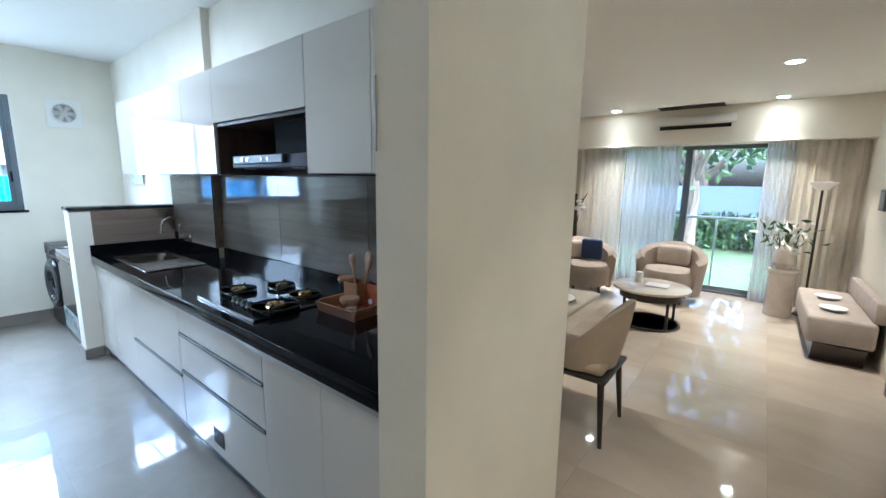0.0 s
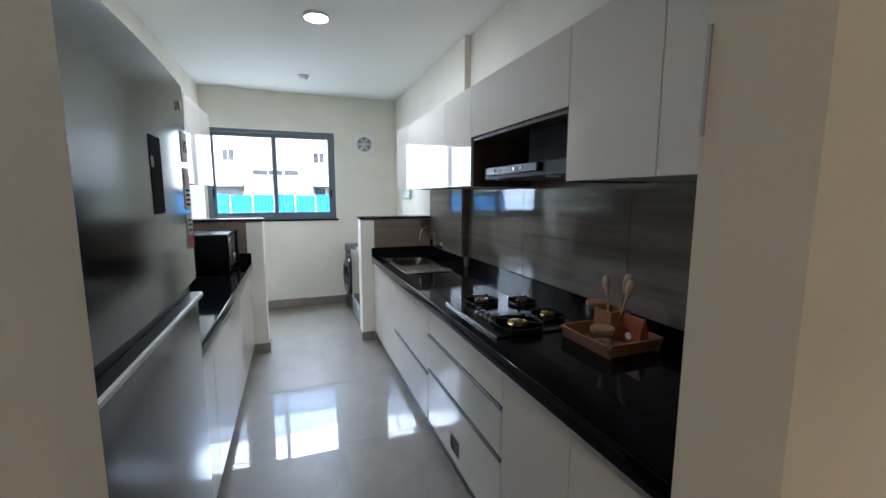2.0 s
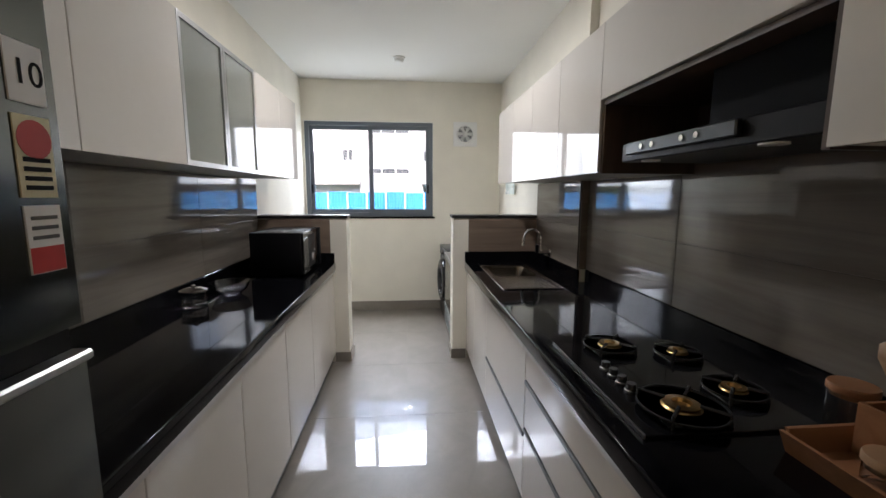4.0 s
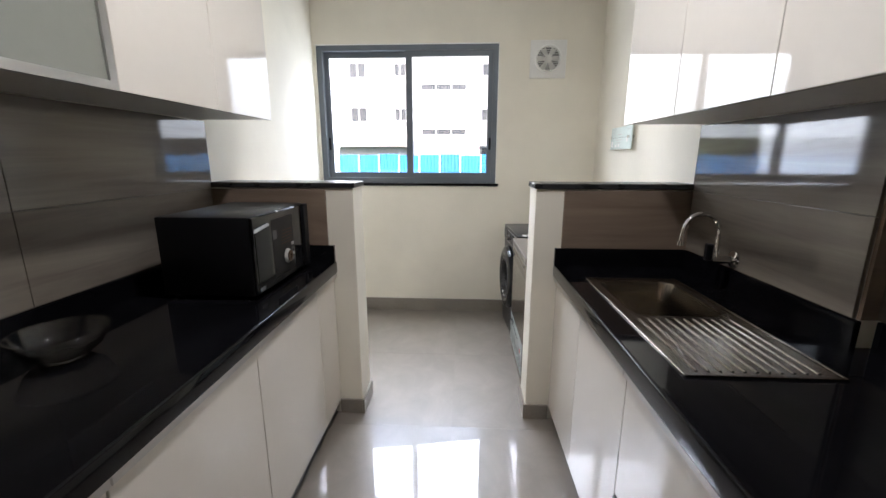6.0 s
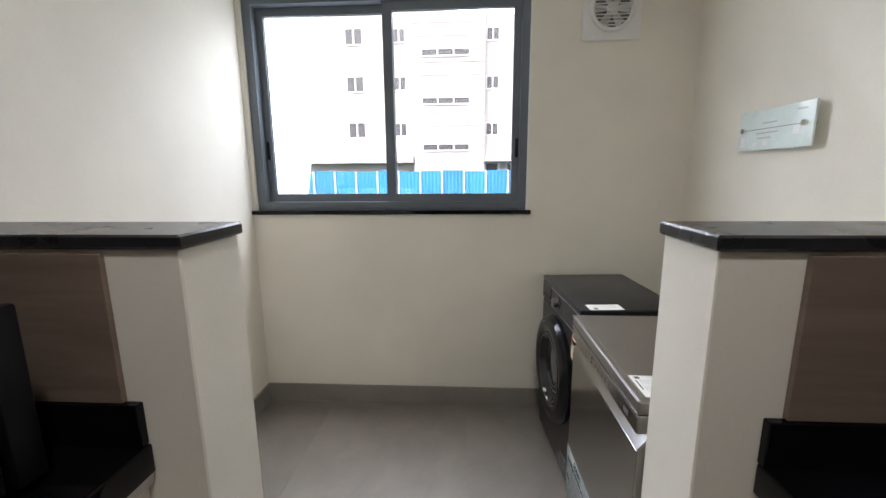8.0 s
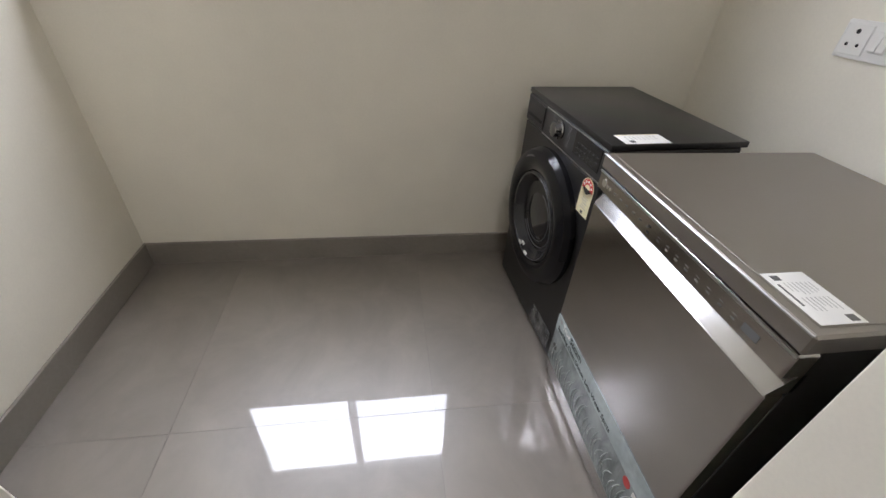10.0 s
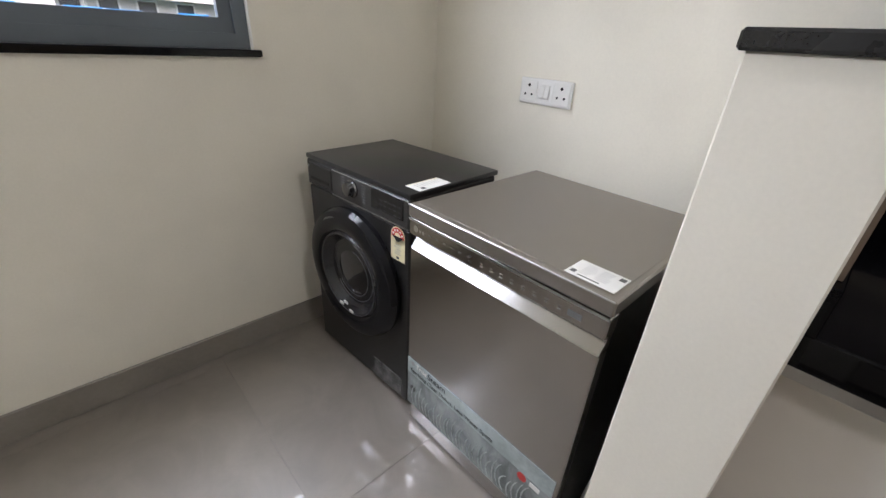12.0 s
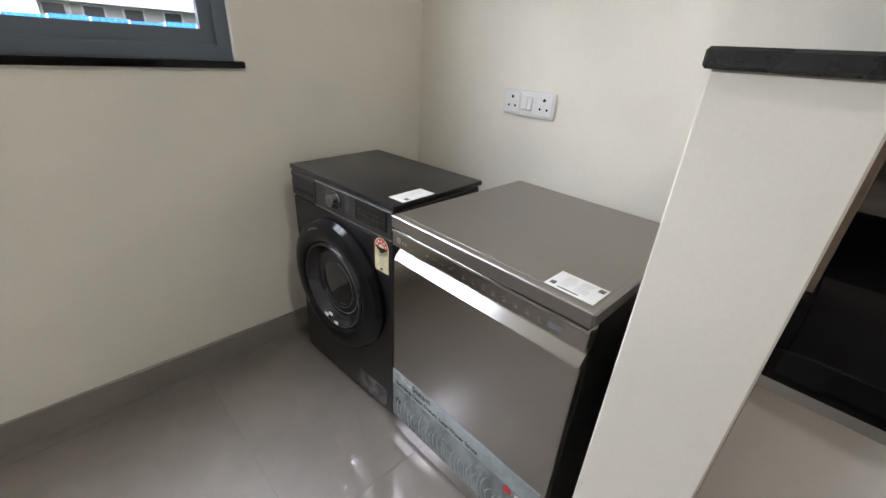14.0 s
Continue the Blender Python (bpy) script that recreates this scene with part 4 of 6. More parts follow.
M_DOORBLACK = surf("black_door_plastic", (0.007, 0.007, 0.008), 0.12, var=0.1, bump=0.0, spec=0.22)
M_DIMKEY = surf("dim_key_print", (0.035, 0.035, 0.037), 0.8, var=0.05, bump=0.0)
M_GREYCHROME = surf("dark_chrome", (0.22, 0.22, 0.23), 0.15, metal=1.0, var=0.03, bump=0.0)
M_PANELGREY = surf("graphite_panel_plastic", (0.045, 0.044, 0.044), 0.38, metal=0.4, var=0.05, fine=250, bump=0.01)
M_GLINT = surf("dull_glint_steel", (0.22, 0.22, 0.23), 0.3, metal=1.0, var=0.1, bump=0.0)
M_BOWL = surf("smoked_glass", (0.008, 0.008, 0.009), 0.05, var=0.2, scale=4, bump=0.0, coat=0.5)
M_GREYRING = surf("smoke_grey_plastic", (0.013, 0.013, 0.015), 0.22, var=0.1, scale=6, bump=0.0)
M_FILM = surf("clouded_plastic_film", (0.10, 0.10, 0.10), 0.2, var=0.4, scale=25, fine=80, bump=0.2)
washing_machine()


# ---- utility: dishwasher ----
M_POSTER = veined("printed_film_strip", (0.30, 0.33, 0.33), (0.10, 0.115, 0.115), 0.3, (1.0, 3.0, 2.0), 6.0, bump=0.0, contrast=(0.36, 0.66))
M_POSTERPALE = surf("pale_dish_print", (0.42, 0.45, 0.45), 0.3, var=0.2, scale=30, bump=0.0)
M_POSTERTOP = surf("pale_printed_film", (0.34, 0.39, 0.39), 0.3, var=0.2, scale=8, bump=0.0)
M_DWTOP = surf("taupe_steel_top", (0.30, 0.275, 0.25), 0.34, metal=0.85, var=0.03, scale=2, fine=260, bump=0.01)


M_KEYINK = surf("soft_grey_key_print", (0.11, 0.105, 0.10), 0.6, var=0.05, bump=0.0)


def dishwasher():
    d = thing("dishwasher", (0.72, 3.54, 0.0), "brushed steel freestanding dishwasher with film still on", "dishwasher")
    x0, x1, y0, y1 = 0.452, 1.018, 3.235, 3.816
    part("body", bx(x0 + 0.035, x1, y0 + 0.004, y1 - 0.004, 0.03, 0.792, bevel=0.004), M_GRAPHITE, d, "dark graphite side panels")
    tp_ = part("top", bx(x0 - 0.006, x1 + 0.005, y0 - 0.003, y1 + 0.003, 0.794, 0.830, bevel=0.004), M_DWTOP, d, "taupe steel worktop")
    part("top_edge", bx(x0 - 0.009, x0 - 0.0055, y0 - 0.001, y1 + 0.001, 0.8275, 0.8308, bevel=0.0008), M_ALU, tp_, "bright front edge")
    part("top_inset", bx(x0 + 0.014, x1 - 0.016, y0 + 0.012, y1 - 0.014, 0.8302, 0.8310, bevel=0.0003), M_DWTOP, tp_)
    cp = part("control_panel", bx(x0 - 0.004, x0 + 0.034, y0, y1, 0.742, 0.790, bevel=0.003), M_STEEL, d)
    part("panel_edge", bx(x0 - 0.006, x0 - 0.0035, y0 + 0.001, y1 - 0.001, 0.786, 0.7905), M_ALU, cp)
    dr = part("door", bx(x0, x0 + 0.034, y0 + 0.002, y1 - 0.002, 0.095, 0.700, bevel=0.003), M_STEEL, d, "brushed steel door")
    part("grip", prism(bmesh.new(), [(x0 + 0.001, 0.7005), (x0 + 0.046, 0.7005), (x0 + 0.046, 0.7415), (x0 + 0.036, 0.7415)], "y", y0 + 0.004, y1 - 0.004), M_STEEL, dr, "sloped pocket handle")
    part("kick_plate", bx(x0 + 0.012, x0 + 0.034, y0 + 0.002, y1 - 0.002, 0.012, 0.092, bevel=0.002), M_STEEL, d)
    xp = x0 - 0.0048
    for k in range(8):
        part("touch_key", bx(xp, xp + 0.001, y0 + 0.098 + k * 0.03, y0 + 0.106 + k * 0.03, 0.757, 0.7605), M_KEYINK, cp)
        part("print_bar", bx(xp, xp + 0.001, y0 + 0.098 + k * 0.03, y0 + 0.107 + k * 0.03, 0.766, 0.7675), M_KEYINK, cp)
    for k in range(6):
        part("print_bar", bx(xp, xp + 0.001, y1 - 0.09 - k * 0.028, y1 - 0.081 - k * 0.028, 0.764, 0.7665), M_KEYINK, cp)
    for k in range(2):
        part("print_bar", bx(xp, xp + 0.001, y0 + 0.345, y0 + 0.353, 0.754 + 0.014 * k, 0.758 + 0.014 * k), M_INK, cp)
    part("display", bx(xp, xp + 0.001, y0 + 0.052, y0 + 0.083, 0.756, 0.770), M_GREYINK, cp)
    part("badge", cyl(bmesh.new(), (xp, y1 - 0.03, 0.766), (xp + 0.003, y1 - 0.03, 0.766), 0.010, n=18), M_CHROME, cp, "round chrome badge")
    for k in range(2):
        part("badge_mark", cyl(bmesh.new(), (xp, y1 - 0.048 - 0.012 * k, 0.764), (xp + 0.003, y1 - 0.048 - 0.012 * k, 0.764), 0.005, n=12), M_CHROME, cp)
    # film strip at the foot of the door
    fs = part("film_strip", bx(x0 - 0.0016, x0 - 0.0002, y0 + 0.012, y1 - 0.004, 0.098, 0.300, bevel=0.0), M_POSTER, d, "printed film strip with dishes")
    part("film_header", bx(x0 - 0.0024, x0 - 0.0017, y0 + 0.012, y1 - 0.004, 0.238, 0.300), M_POSTERTOP, fs)
    wm_ = pose(0, 0, 0, 90, 0, -90)
    words(fs, "True", 0.027, Matrix.Translation((x0 - 0.0028, y1 - 0.045, 0.283)) @ wm_, M_PAPER)
    words(fs, "Steam", 0.033, Matrix.Translation((x0 - 0.0028, y1 - 0.102, 0.283)) @ wm_, M_INK)
    part("drop_mark", cyl(bmesh.new(), (x0 - 0.0028, y1 - 0.030, 0.284), (x0 - 0.0018, y1 - 0.030, 0.284), 0.008, n=16), M_GREYINKPALE, fs)
    words(fs, "Sparkling Clean Dishes, Less Water Spots", 0.021, Matrix.Translation((x0 - 0.0028, y1 - 0.02, 0.254)) @ wm_, M_INK)
    lg = part("round_logo", cyl(bmesh.new(), (x0 - 0.0026, y0 + 0.100, 0.222), (x0 - 0.0017, y0 + 0.100, 0.222), 0.014, n=22), M_RED, fs, "round red mark")
    part("logo_bar", bx(x0 - 0.0026, x0 - 0.0018, y0 + 0.045, y0 + 0.075, 0.215, 0.231), M_PAPER, fs)
    part("round_mark", cyl(bmesh.new(), (x0 - 0.0026, y1 - 0.032, 0.175), (x0 - 0.0018, y1 - 0.032, 0.175), 0.013, n=18), M_GREYINK, fs)
    # rack of plates and glasses printed on the film
    rr = random.Random(4)
    for k in range(30):
        yy = y0 + 0.022 + k * 0.018
        h, lean = 0.055 + 0.05 * rr.random(), 0.008 + 0.010 * rr.random()
        rim = [(x0 - 0.0019, yy + lean * math.sin(math.pi * q / 10) ** 0.8 - 0.003 * q / 10, 0.106 + h * q / 10) for q in range(11)]
        part("plate_print", tube(bmesh.new(), rim, [0.0008 + 0.0016 * math.sin(math.pi * q / 10) for q in range(11)], 6), M_POSTERPALE if k % 4 else M_POSTERTOP, fs, "pale printed plate")
    pl = part("paper_label", bx(x0 + 0.017, x0 + 0.089, y0 + 0.015, y0 + 0.12, 0.8312, 0.8317), M_PAPER, d, "white paper label")
    part("print_block", bx(x0 + 0.068, x0 + 0.082, y0 + 0.019, y0 + 0.031, 0.8316, 0.8319), M_KEYINK, pl)
    part("logo_mark", bx(x0 + 0.027, x0 + 0.040, y0 + 0.103, y0 + 0.114, 0.8316, 0.8320), M_GREYINK, pl)
    part("print_bar", bx(x0 + 0.024, x0 + 0.0275, y0 + 0.050, y0 + 0.095, 0.8316, 0.8320), M_KEYINK, pl)
    lr = random.Random(8)
    for k in range(7):
        for c in range(2):
            yb = y0 + 0.038 + c * 0.032
            part("print_bar", bx(x0 + 0.036 + k * 0.0068, x0 + 0.0378 + k * 0.0068, yb + 0.010 * lr.random(), yb + 0.028, 0.8316, 0.8319), M_LABELTEXT, pl)
    bm = tube(bmesh.new(), [(x0 + 0.08, y0 - 0.012, 0.012), (x0 + 0.12, y0 - 0.02, 0.05), (x0 + 0.18, y0 - 0.02, 0.14), (x0 + 0.3, y0 - 0.015, 0.22), (x0 + 0.45, y0 - 0.015, 0.25)], 0.011, 10)
    part("drain_hose", bm, M_WPLAST, d, "pale grey drain hose")
    for a in (x0 + 0.08, x1 - 0.06):
        for b in (y0 + 0.05, y1 - 0.05):
            part("foot", cyl(bmesh.new(), (a, b, 0.0), (a, b, 0.035), 0.018, n=12), M_BLACK, d)


dishwasher()

# ---- utility: wall fittings ----
sp = thing("socket_plate", (XU, 3.962, 1.033), "white double socket plate with two switches", "socket", move=(0, -0.024, -0.011))
X = XU
pl = part("plate", bx(X - 0.010, X - 0.0003, 3.848, 4.076, 1.034, 1.125, bevel=0.004, seg=2), M_WPLAST, sp)
for yc in (3.891, 4.033):
    s = part("socket", bx(X - 0.0125, X - 0.010, yc - 0.036, yc + 0.036, 1.043, 1.116, bevel=0.002), M_WPLAST, pl)
    for dy, dz, r in ((0, 0.02, 0.006), (0.015, -0.012, 0.0045), (-0.015, -0.012, 0.0045)):
        part("hole", cyl(bmesh.new(), (X - 0.0122, yc + dy, 1.079 + dz), (X - 0.0129, yc + dy, 1.079 + dz), r, n=12), M_INK, s)
for yc in (3.952, 3.973):
    part("switch", prism(bmesh.new(), [(X - 0.011, 1.055), (X - 0.019, 1.061), (X - 0.013, 1.103), (X - 0.011, 1.105)], "y", yc - 0.0095, yc + 0.0095), M_WPLAST, pl)

gp = thing("glass_sign", (XU, 3.95, 1.43), "green-tinted glass sign on chrome studs", "sign")
M_FROST = surf("frosted_pale_green", (0.70, 0.79, 0.75), 0.12, var=0.05, scale=8, bump=0.0, spec=0.3)
part("glass", bx(X - 0.030, X - 0.0226, 3.767, 4.130, 1.432, 1.580, bevel=0.0025, seg=2), M_FROST, gp)
for yc in (3.80, 4.098):
    part("stud", cyl(bmesh.new(), (X - 0.0002, yc, 1.51), (X - 0.040, yc, 1.51), 0.010, n=16), M_CHROME, gp)
part("joint_line", bx(X - 0.0309, X - 0.0301, 3.81, 4.088, 1.5092, 1.5108), M_GREYINK, gp)
for a, b, z in ((3.93, 4.00, 1.528), (3.80, 3.84, 1.556), (3.92, 4.03, 1.492), (3.95, 4.02, 1.474)):
    part("print_bar", bx(X - 0.0309, X - 0.0301, a, b, z, z + 0.005), M_LABELTEXT, gp)
for a, b, za, zb in ((4.085, 4.112, 1.446, 1.486), (4.015, 4.045, 1.448, 1.462), (3.965, 3.988, 1.448, 1.466), (3.82, 3.85, 1.478, 1.506)):
    part("film_scrap", bx(X - 0.0313, X - 0.0302, a, b, za, zb, bevel=0.0004), M_WPLAST, gp, "scrap of white film")

fn = thing("exhaust_fan", (0.758, YW, 2.0), "round white exhaust fan in a square plate", "fan")
part("plate", bx(0.615, 0.90, YW - 0.012, YW - 0.0003, 1.998, 2.283, bevel=0.004), M_WPLAST, fn)
fc = (0.755, YW - 0.012, 2.142)
part("ring", lathe(bmesh.new(), fc, [(0.105, 0.0), (0.105, -0.02), (0.097, -0.026), (0.09, -0.02), (0.09, 0.0)], "y", 36), M_WPLAST, fn)
# no hole here: the duct's shade is put into a flat grey disc
part("duct", lathe(bmesh.new(), fc, [(0.0, -0.0005), (0.09, -0.0005), (0.09, -0.001), (0, -0.001)], "y", 30), M_PROFILE, fn, "flat grey disc coloured as the duct's shade")
for k in range(6):
    a = 2 * math.pi * k / 6
    bm = bmesh.new()
    c, s_ = math.cos(a), math.sin(a)
    v = [bm.verts.new((fc[0] + u * c - w * s_, YW - 0.013 - t_, fc[2] + u * s_ + w * c)) for u, w, t_ in
         ((0.02, -0.012, 0.002), (0.085, -0.022, 0.001), (0.085, 0.022, 0.010), (0.02, 0.012, 0.008))]
    f = bm.faces.new(v)
    bmesh.ops.solidify(bm, geom=[f], thickness=0.002)
    part("blade", bm, M_WPLAST, fn)
part("hub", lathe(bmesh.new(), fc, [(0.028, 0.0), (0.028, -0.014), (0.02, -0.018), (0, -0.018)], "y"), M_WPLAST, fn)
for k in range(11):
    zz = fc[2] - 0.08 + k * 0.016
    hw = math.sqrt(max(0.0, 0.09 ** 2 - (zz - fc[2]) ** 2))
    part("louvre", bx(fc[0] - hw, fc[0] + hw, YW - 0.036, YW - 0.0335, zz - 0.0022, zz + 0.0022), M_WPLAST, fn)

# ---- ceiling fittings ----
dl = thing("ceiling_light", (0.045, 2.19, CEIL), "round white ceiling downlight, switched on", "ceiling light")
part("rim", lathe(bmesh.new(), (0.045, 2.19, CEIL), [(0.092, 0), (0.092, -0.018), (0.085, -0.024), (0.078, -0.02), (0.078, 0)]), M_WPLAST, dl)
part("diffuser", lathe(bmesh.new(), (0.045, 2.19, CEIL - 0.002), [(0.077, 0), (0.077, -0.014), (0, -0.016)]), M_LAMP, dl, "glowing diffuser")
sd = thing("smoke_detector", (-0.007, 3.75, CEIL), "round white smoke detector on the ceiling", "smoke detector")
part("base", lathe(bmesh.new(), (-0.007, 3.75, CEIL), [(0.058, 0), (0.058, -0.012), (0.05, -0.015), (0, -0.015)]), M_WPLAST, sd)
part("sensor", lathe(bmesh.new(), (-0.007, 3.75, CEIL - 0.015), [(0.045, 0), (0.042, -0.02), (0.03, -0.03), (0, -0.03)]), M_WPLAST, sd)

# small things on the counters
def glass_bowl(x, y, r, h, label):
    o = thing("glass_bowl", (x, y, 0.86), label, "bowl")
    part("bowl_body", lathe(bmesh.new(), (x, y, 0.8605), [(r * 0.45, 0), (r * 0.8, h * 0.4), (r, h), (r - 0.003, h), (r * 0.8 - 0.004, h * 0.42), (r * 0.4, 0.008), (0, 0.008)]),
         M_GLASS, o)


glass_bowl(-0.945, 1.97, 0.105, 0.075, "clear glass bowl on the black counter")
lj = thing("lidded_jar", (-1.03, 1.74, 0.86), "low clear glass jar with a steel knob lid", "jar")
part("glass_body", lathe(bmesh.new(), (-1.03, 1.74, 0.8605), [(0.055, 0), (0.062, 0.01), (0.06, 0.075), (0.056, 0.075), (0.056, 0.012), (0, 0.008)]), M_GLASS, lj)
ld = part("lid", lathe(bmesh.new(), (-1.03, 1.74, 0.936), [(0.064, 0), (0.064, 0.006), (0.04, 0.016), (0, 0.02)]), M_STEEL, lj, "steel lid")
part("knob", lathe(bmesh.new(), (-1.03, 1.74, 0.954), [(0.008, 0), (0.012, 0.012), (0, 0.018)], n=16), M_STEEL, ld)

# plant pot at the end of the hob counter
pp = thing("potted_plant", (1.09, -0.17, 0.86), "small leafy plant in a grey bowl on the counter", "plant")
part("pot", lathe(bmesh.new(), (1.09, -0.17, 0.8605), [(0.05, 0), (0.085, 0.035), (0.095, 0.08), (0.08, 0.12), (0.072, 0.12), (0.085, 0.08), (0.06, 0.03), (0, 0.02)]),
     surf("dark_grey_glaze", (0.06, 0.062, 0.06), 0.15, var=0.1), pp)


def leaf_cloud(parent, name, m, count, centre, spread, size, seed):
    rr = random.Random(seed)
    verts, faces = [], []
    for k in range(count):
        c = Vector(centre) + Vector((rr.gauss(0, spread[0]), rr.gauss(0, spread[1]), rr.gauss(0, spread[2])))
        q = Euler((rr.random() * 3, rr.random() * 3, rr.random() * 6)).to_matrix()
        b0 = len(verts)
        for u, w, e in ((-1, 0, 0), (0, -0.38, 0.15), (1, 0, 0), (0, 0.38, 0.15)):
            verts.append(tuple(c + q @ Vector((u, w, e)) * size - ORIGIN[parent]))
        faces += [(b0, b0 + 1, b0 + 2), (b0, b0 + 2, b0 + 3)]
    me = bpy.data.meshes.new(name)
    me.from_pydata(verts, [], faces)
    me.materials.append(m)
    o = new(name, me)
    o.parent = parent
    ORIGIN[o] = ORIGIN[parent]


M_HOUSELEAF = surf("dark_green_leaves", (0.022, 0.042, 0.016), 0.45, var=0.3, scale=9, bump=0.0)
leaf_cloud(pp, "leaves", M_HOUSELEAF, 70, (1.09, -0.17, 1.08), (0.045, 0.05, 0.06), 0.04, 7)
for k in range(5):
    part("stem", tube(bmesh.new(), [(1.09, -0.17, 0.89), (1.09 + 0.02 * math.cos(k * 1.3), -0.17 + 0.02 * math.sin(k * 1.3), 1.0), (1.09 + 0.05 * math.cos(k * 1.3), -0.17 + 0.05 * math.sin(k * 1.3), 1.1)], 0.0025, 6), M_HOUSELEAF, pp)

# ---- outdoors behind the kitchen ----
M_GRASS = surf("rough_grass", (0.06, 0.085, 0.03), 0.9, var=0.3, scale=0.6, fine=9, bump=0.3)
M_FENCE = surf("blue_sheet_fence", (0.026, 0.18, 0.47), 0.5, var=0.06, scale=0.7, fine=8, bump=0.02, per_object=0.08)
M_POST = surf("white_fence_post", (0.65, 0.66, 0.66), 0.5, var=0.05)
M_FACADE = surf("white_facade_paint", (0.46, 0.46, 0.455), 0.8, var=0.03, scale=0.4, fine=10)
M_FACGREY = surf("grey_facade_panels", (0.33, 0.33, 0.34), 0.7, var=0.04, scale=0.4, fine=10)
M_LEDGE = surf("grey_concrete_ledge", (0.36, 0.35, 0.34), 0.8, var=0.08, scale=1, fine=12)
M_DARKWIN = surf("dark_window_glass", (0.06, 0.066, 0.075), 0.2, var=0.1, bump=0.0)
M_CONC = surf("distant_concrete", (0.36, 0.38, 0.42), 0.9, var=0.05, scale=0.2, fine=4)
GZ = -0.45
g = bmesh.new()
box(g, -1500, 1500, -1500, 1500, GZ - 0.3, GZ)
tagged(new("ground", finish("ground", g, M_GRASS, False)), "flat rough grass ground around the house", "ground", kind="structure")

fe = thing("site_fence", (0, 20, GZ), "blue sheet-metal site fence with white posts", "fence")
for k in range(-18, 19):
    xa = -1.95 + k * 0.94
    bm = bmesh.new()
    n = 12
    pts = [(xa + 0.03 + 0.92 * i / n, 20 + (0.012 if i % 2 else -0.012)) for i in range(n + 1)]
    pts += [(p[0], p[1] + 0.02) for p in reversed(pts)]
    prism(bm, pts, "z", GZ + 0.05, 1.50 + 0.03 * math.sin(k * 2.3))
    part("panel", bm, M_FENCE, fe, smooth=False)
    part("post", bx(xa - 0.025, xa + 0.025, 19.94, 19.98, GZ, 1.50), M_POST, fe, smooth=False)

bd = thing("apartment_block", (-3, 24, GZ), "white apartment block with grey stair volume and small windows", "building")
part("wall", bx(-8.9, 9.0, 24.0, 34, GZ, 9.6), M_FACADE, bd, smooth=False)
sv = part("stair_volume", bx(-2.63, 0.93, 23.44, 23.999, GZ, 9.8), M_LEDGE, bd, "pale grey stair volume", smooth=False)
for k in range(17):
    part("panel", bx(-2.64, 0.94, 23.4, 23.439, GZ + 0.6 * k + 0.012, GZ + 0.6 * (k + 1) - 0.012), M_FACGREY, sv, smooth=False)
part("ledge", bx(-9.0, -2.65, 23.2, 23.99, 1.95, 2.31), M_LEDGE, bd, smooth=False)
part("ledge", bx(0.95, 9.0, 23.2, 23.99, 1.98, 2.29), M_LEDGE, bd, smooth=False)
part("roof", bx(-9.2, 9.3, 23.9, 34.5, 9.6, 9.9), M_LEDGE, bd, smooth=False)


def block_window(x0, x1, z0, z1, y, panes):
    bm = bmesh.new()
    t = 0.06
    box(bm, x0, x1, y - 0.05, y - 0.002, z0, z0 + t)
    box(bm, x0, x1, y - 0.05, y - 0.002, z1 - t, z1)
    for k in range(panes + 1):
        xx = x0 + (x1 - x0 - t) * k / panes
        box(bm, xx, xx + t, y - 0.05, y - 0.002, z0 + t, z1 - t)
    w = part("window", bm, M_POST, bd, smooth=False)
    part("pane", bx(x0 + t, x1 - t, y - 0.02, y - 0.003, z0 + t, z1 - t), M_DARKWIN, w, smooth=False)


for z0 in (0.9, 3.25, 5.52, 7.79):
    if z0 > 1:
        block_window(-6.15, -5.20, z0, z0 + 0.83, 24, 2)
        block_window(-3.72, -3.03, z0 + 0.05, z0 + 0.77, 24, 2)
        block_window(1.00, 1.68, z0 + 0.05, z0 + 0.72, 24, 2)
        block_window(3.2, 4.2, z0, z0 + 0.83, 24, 2)
        block_window(5.6, 6.6, z0, z0 + 0.83, 24, 2)
    else:
        for x0 in (1.0, 2.1, 3.3, 4.6):
            block_window(x0, x0 + 0.7, 0.9, 1.95, 24, 1)
for z0 in (2.52, 4.77, 7.02):
    block_window(-2.22, 0.215, z0, z0 + 0.39, 23.4, 3)
part("downpipe", cyl(bmesh.new(), (1.75, 23.9, GZ), (1.75, 23.9, 9.5), 0.06, n=10), M_POST, bd)
tw = thing("far_tower", (-34, 78, GZ), "distant grey concrete tower under construction", "building")
part("wall", bx(-48, -30, 78, 90, GZ, 38), M_CONC, tw, smooth=False)
for k in range(11):
    for c in range(6):
        part("opening", bx(-47.4 + c * 2.9, -45.4 + c * 2.9, 77.9, 77.99, 1.4 + k * 3.2, 3.4 + k * 3.2), M_DARKWIN, tw, smooth=False)


# ---- trees ----
M_BARK = surf("grey_bark", (0.16, 0.13, 0.10), 0.9, var=0.25, scale=6, fine=40, bump=0.3)
M_LEAF = surf("green_leaves", (0.06, 0.11, 0.035), 0.6, var=0.35, scale=1.5, fine=12, bump=0.0)


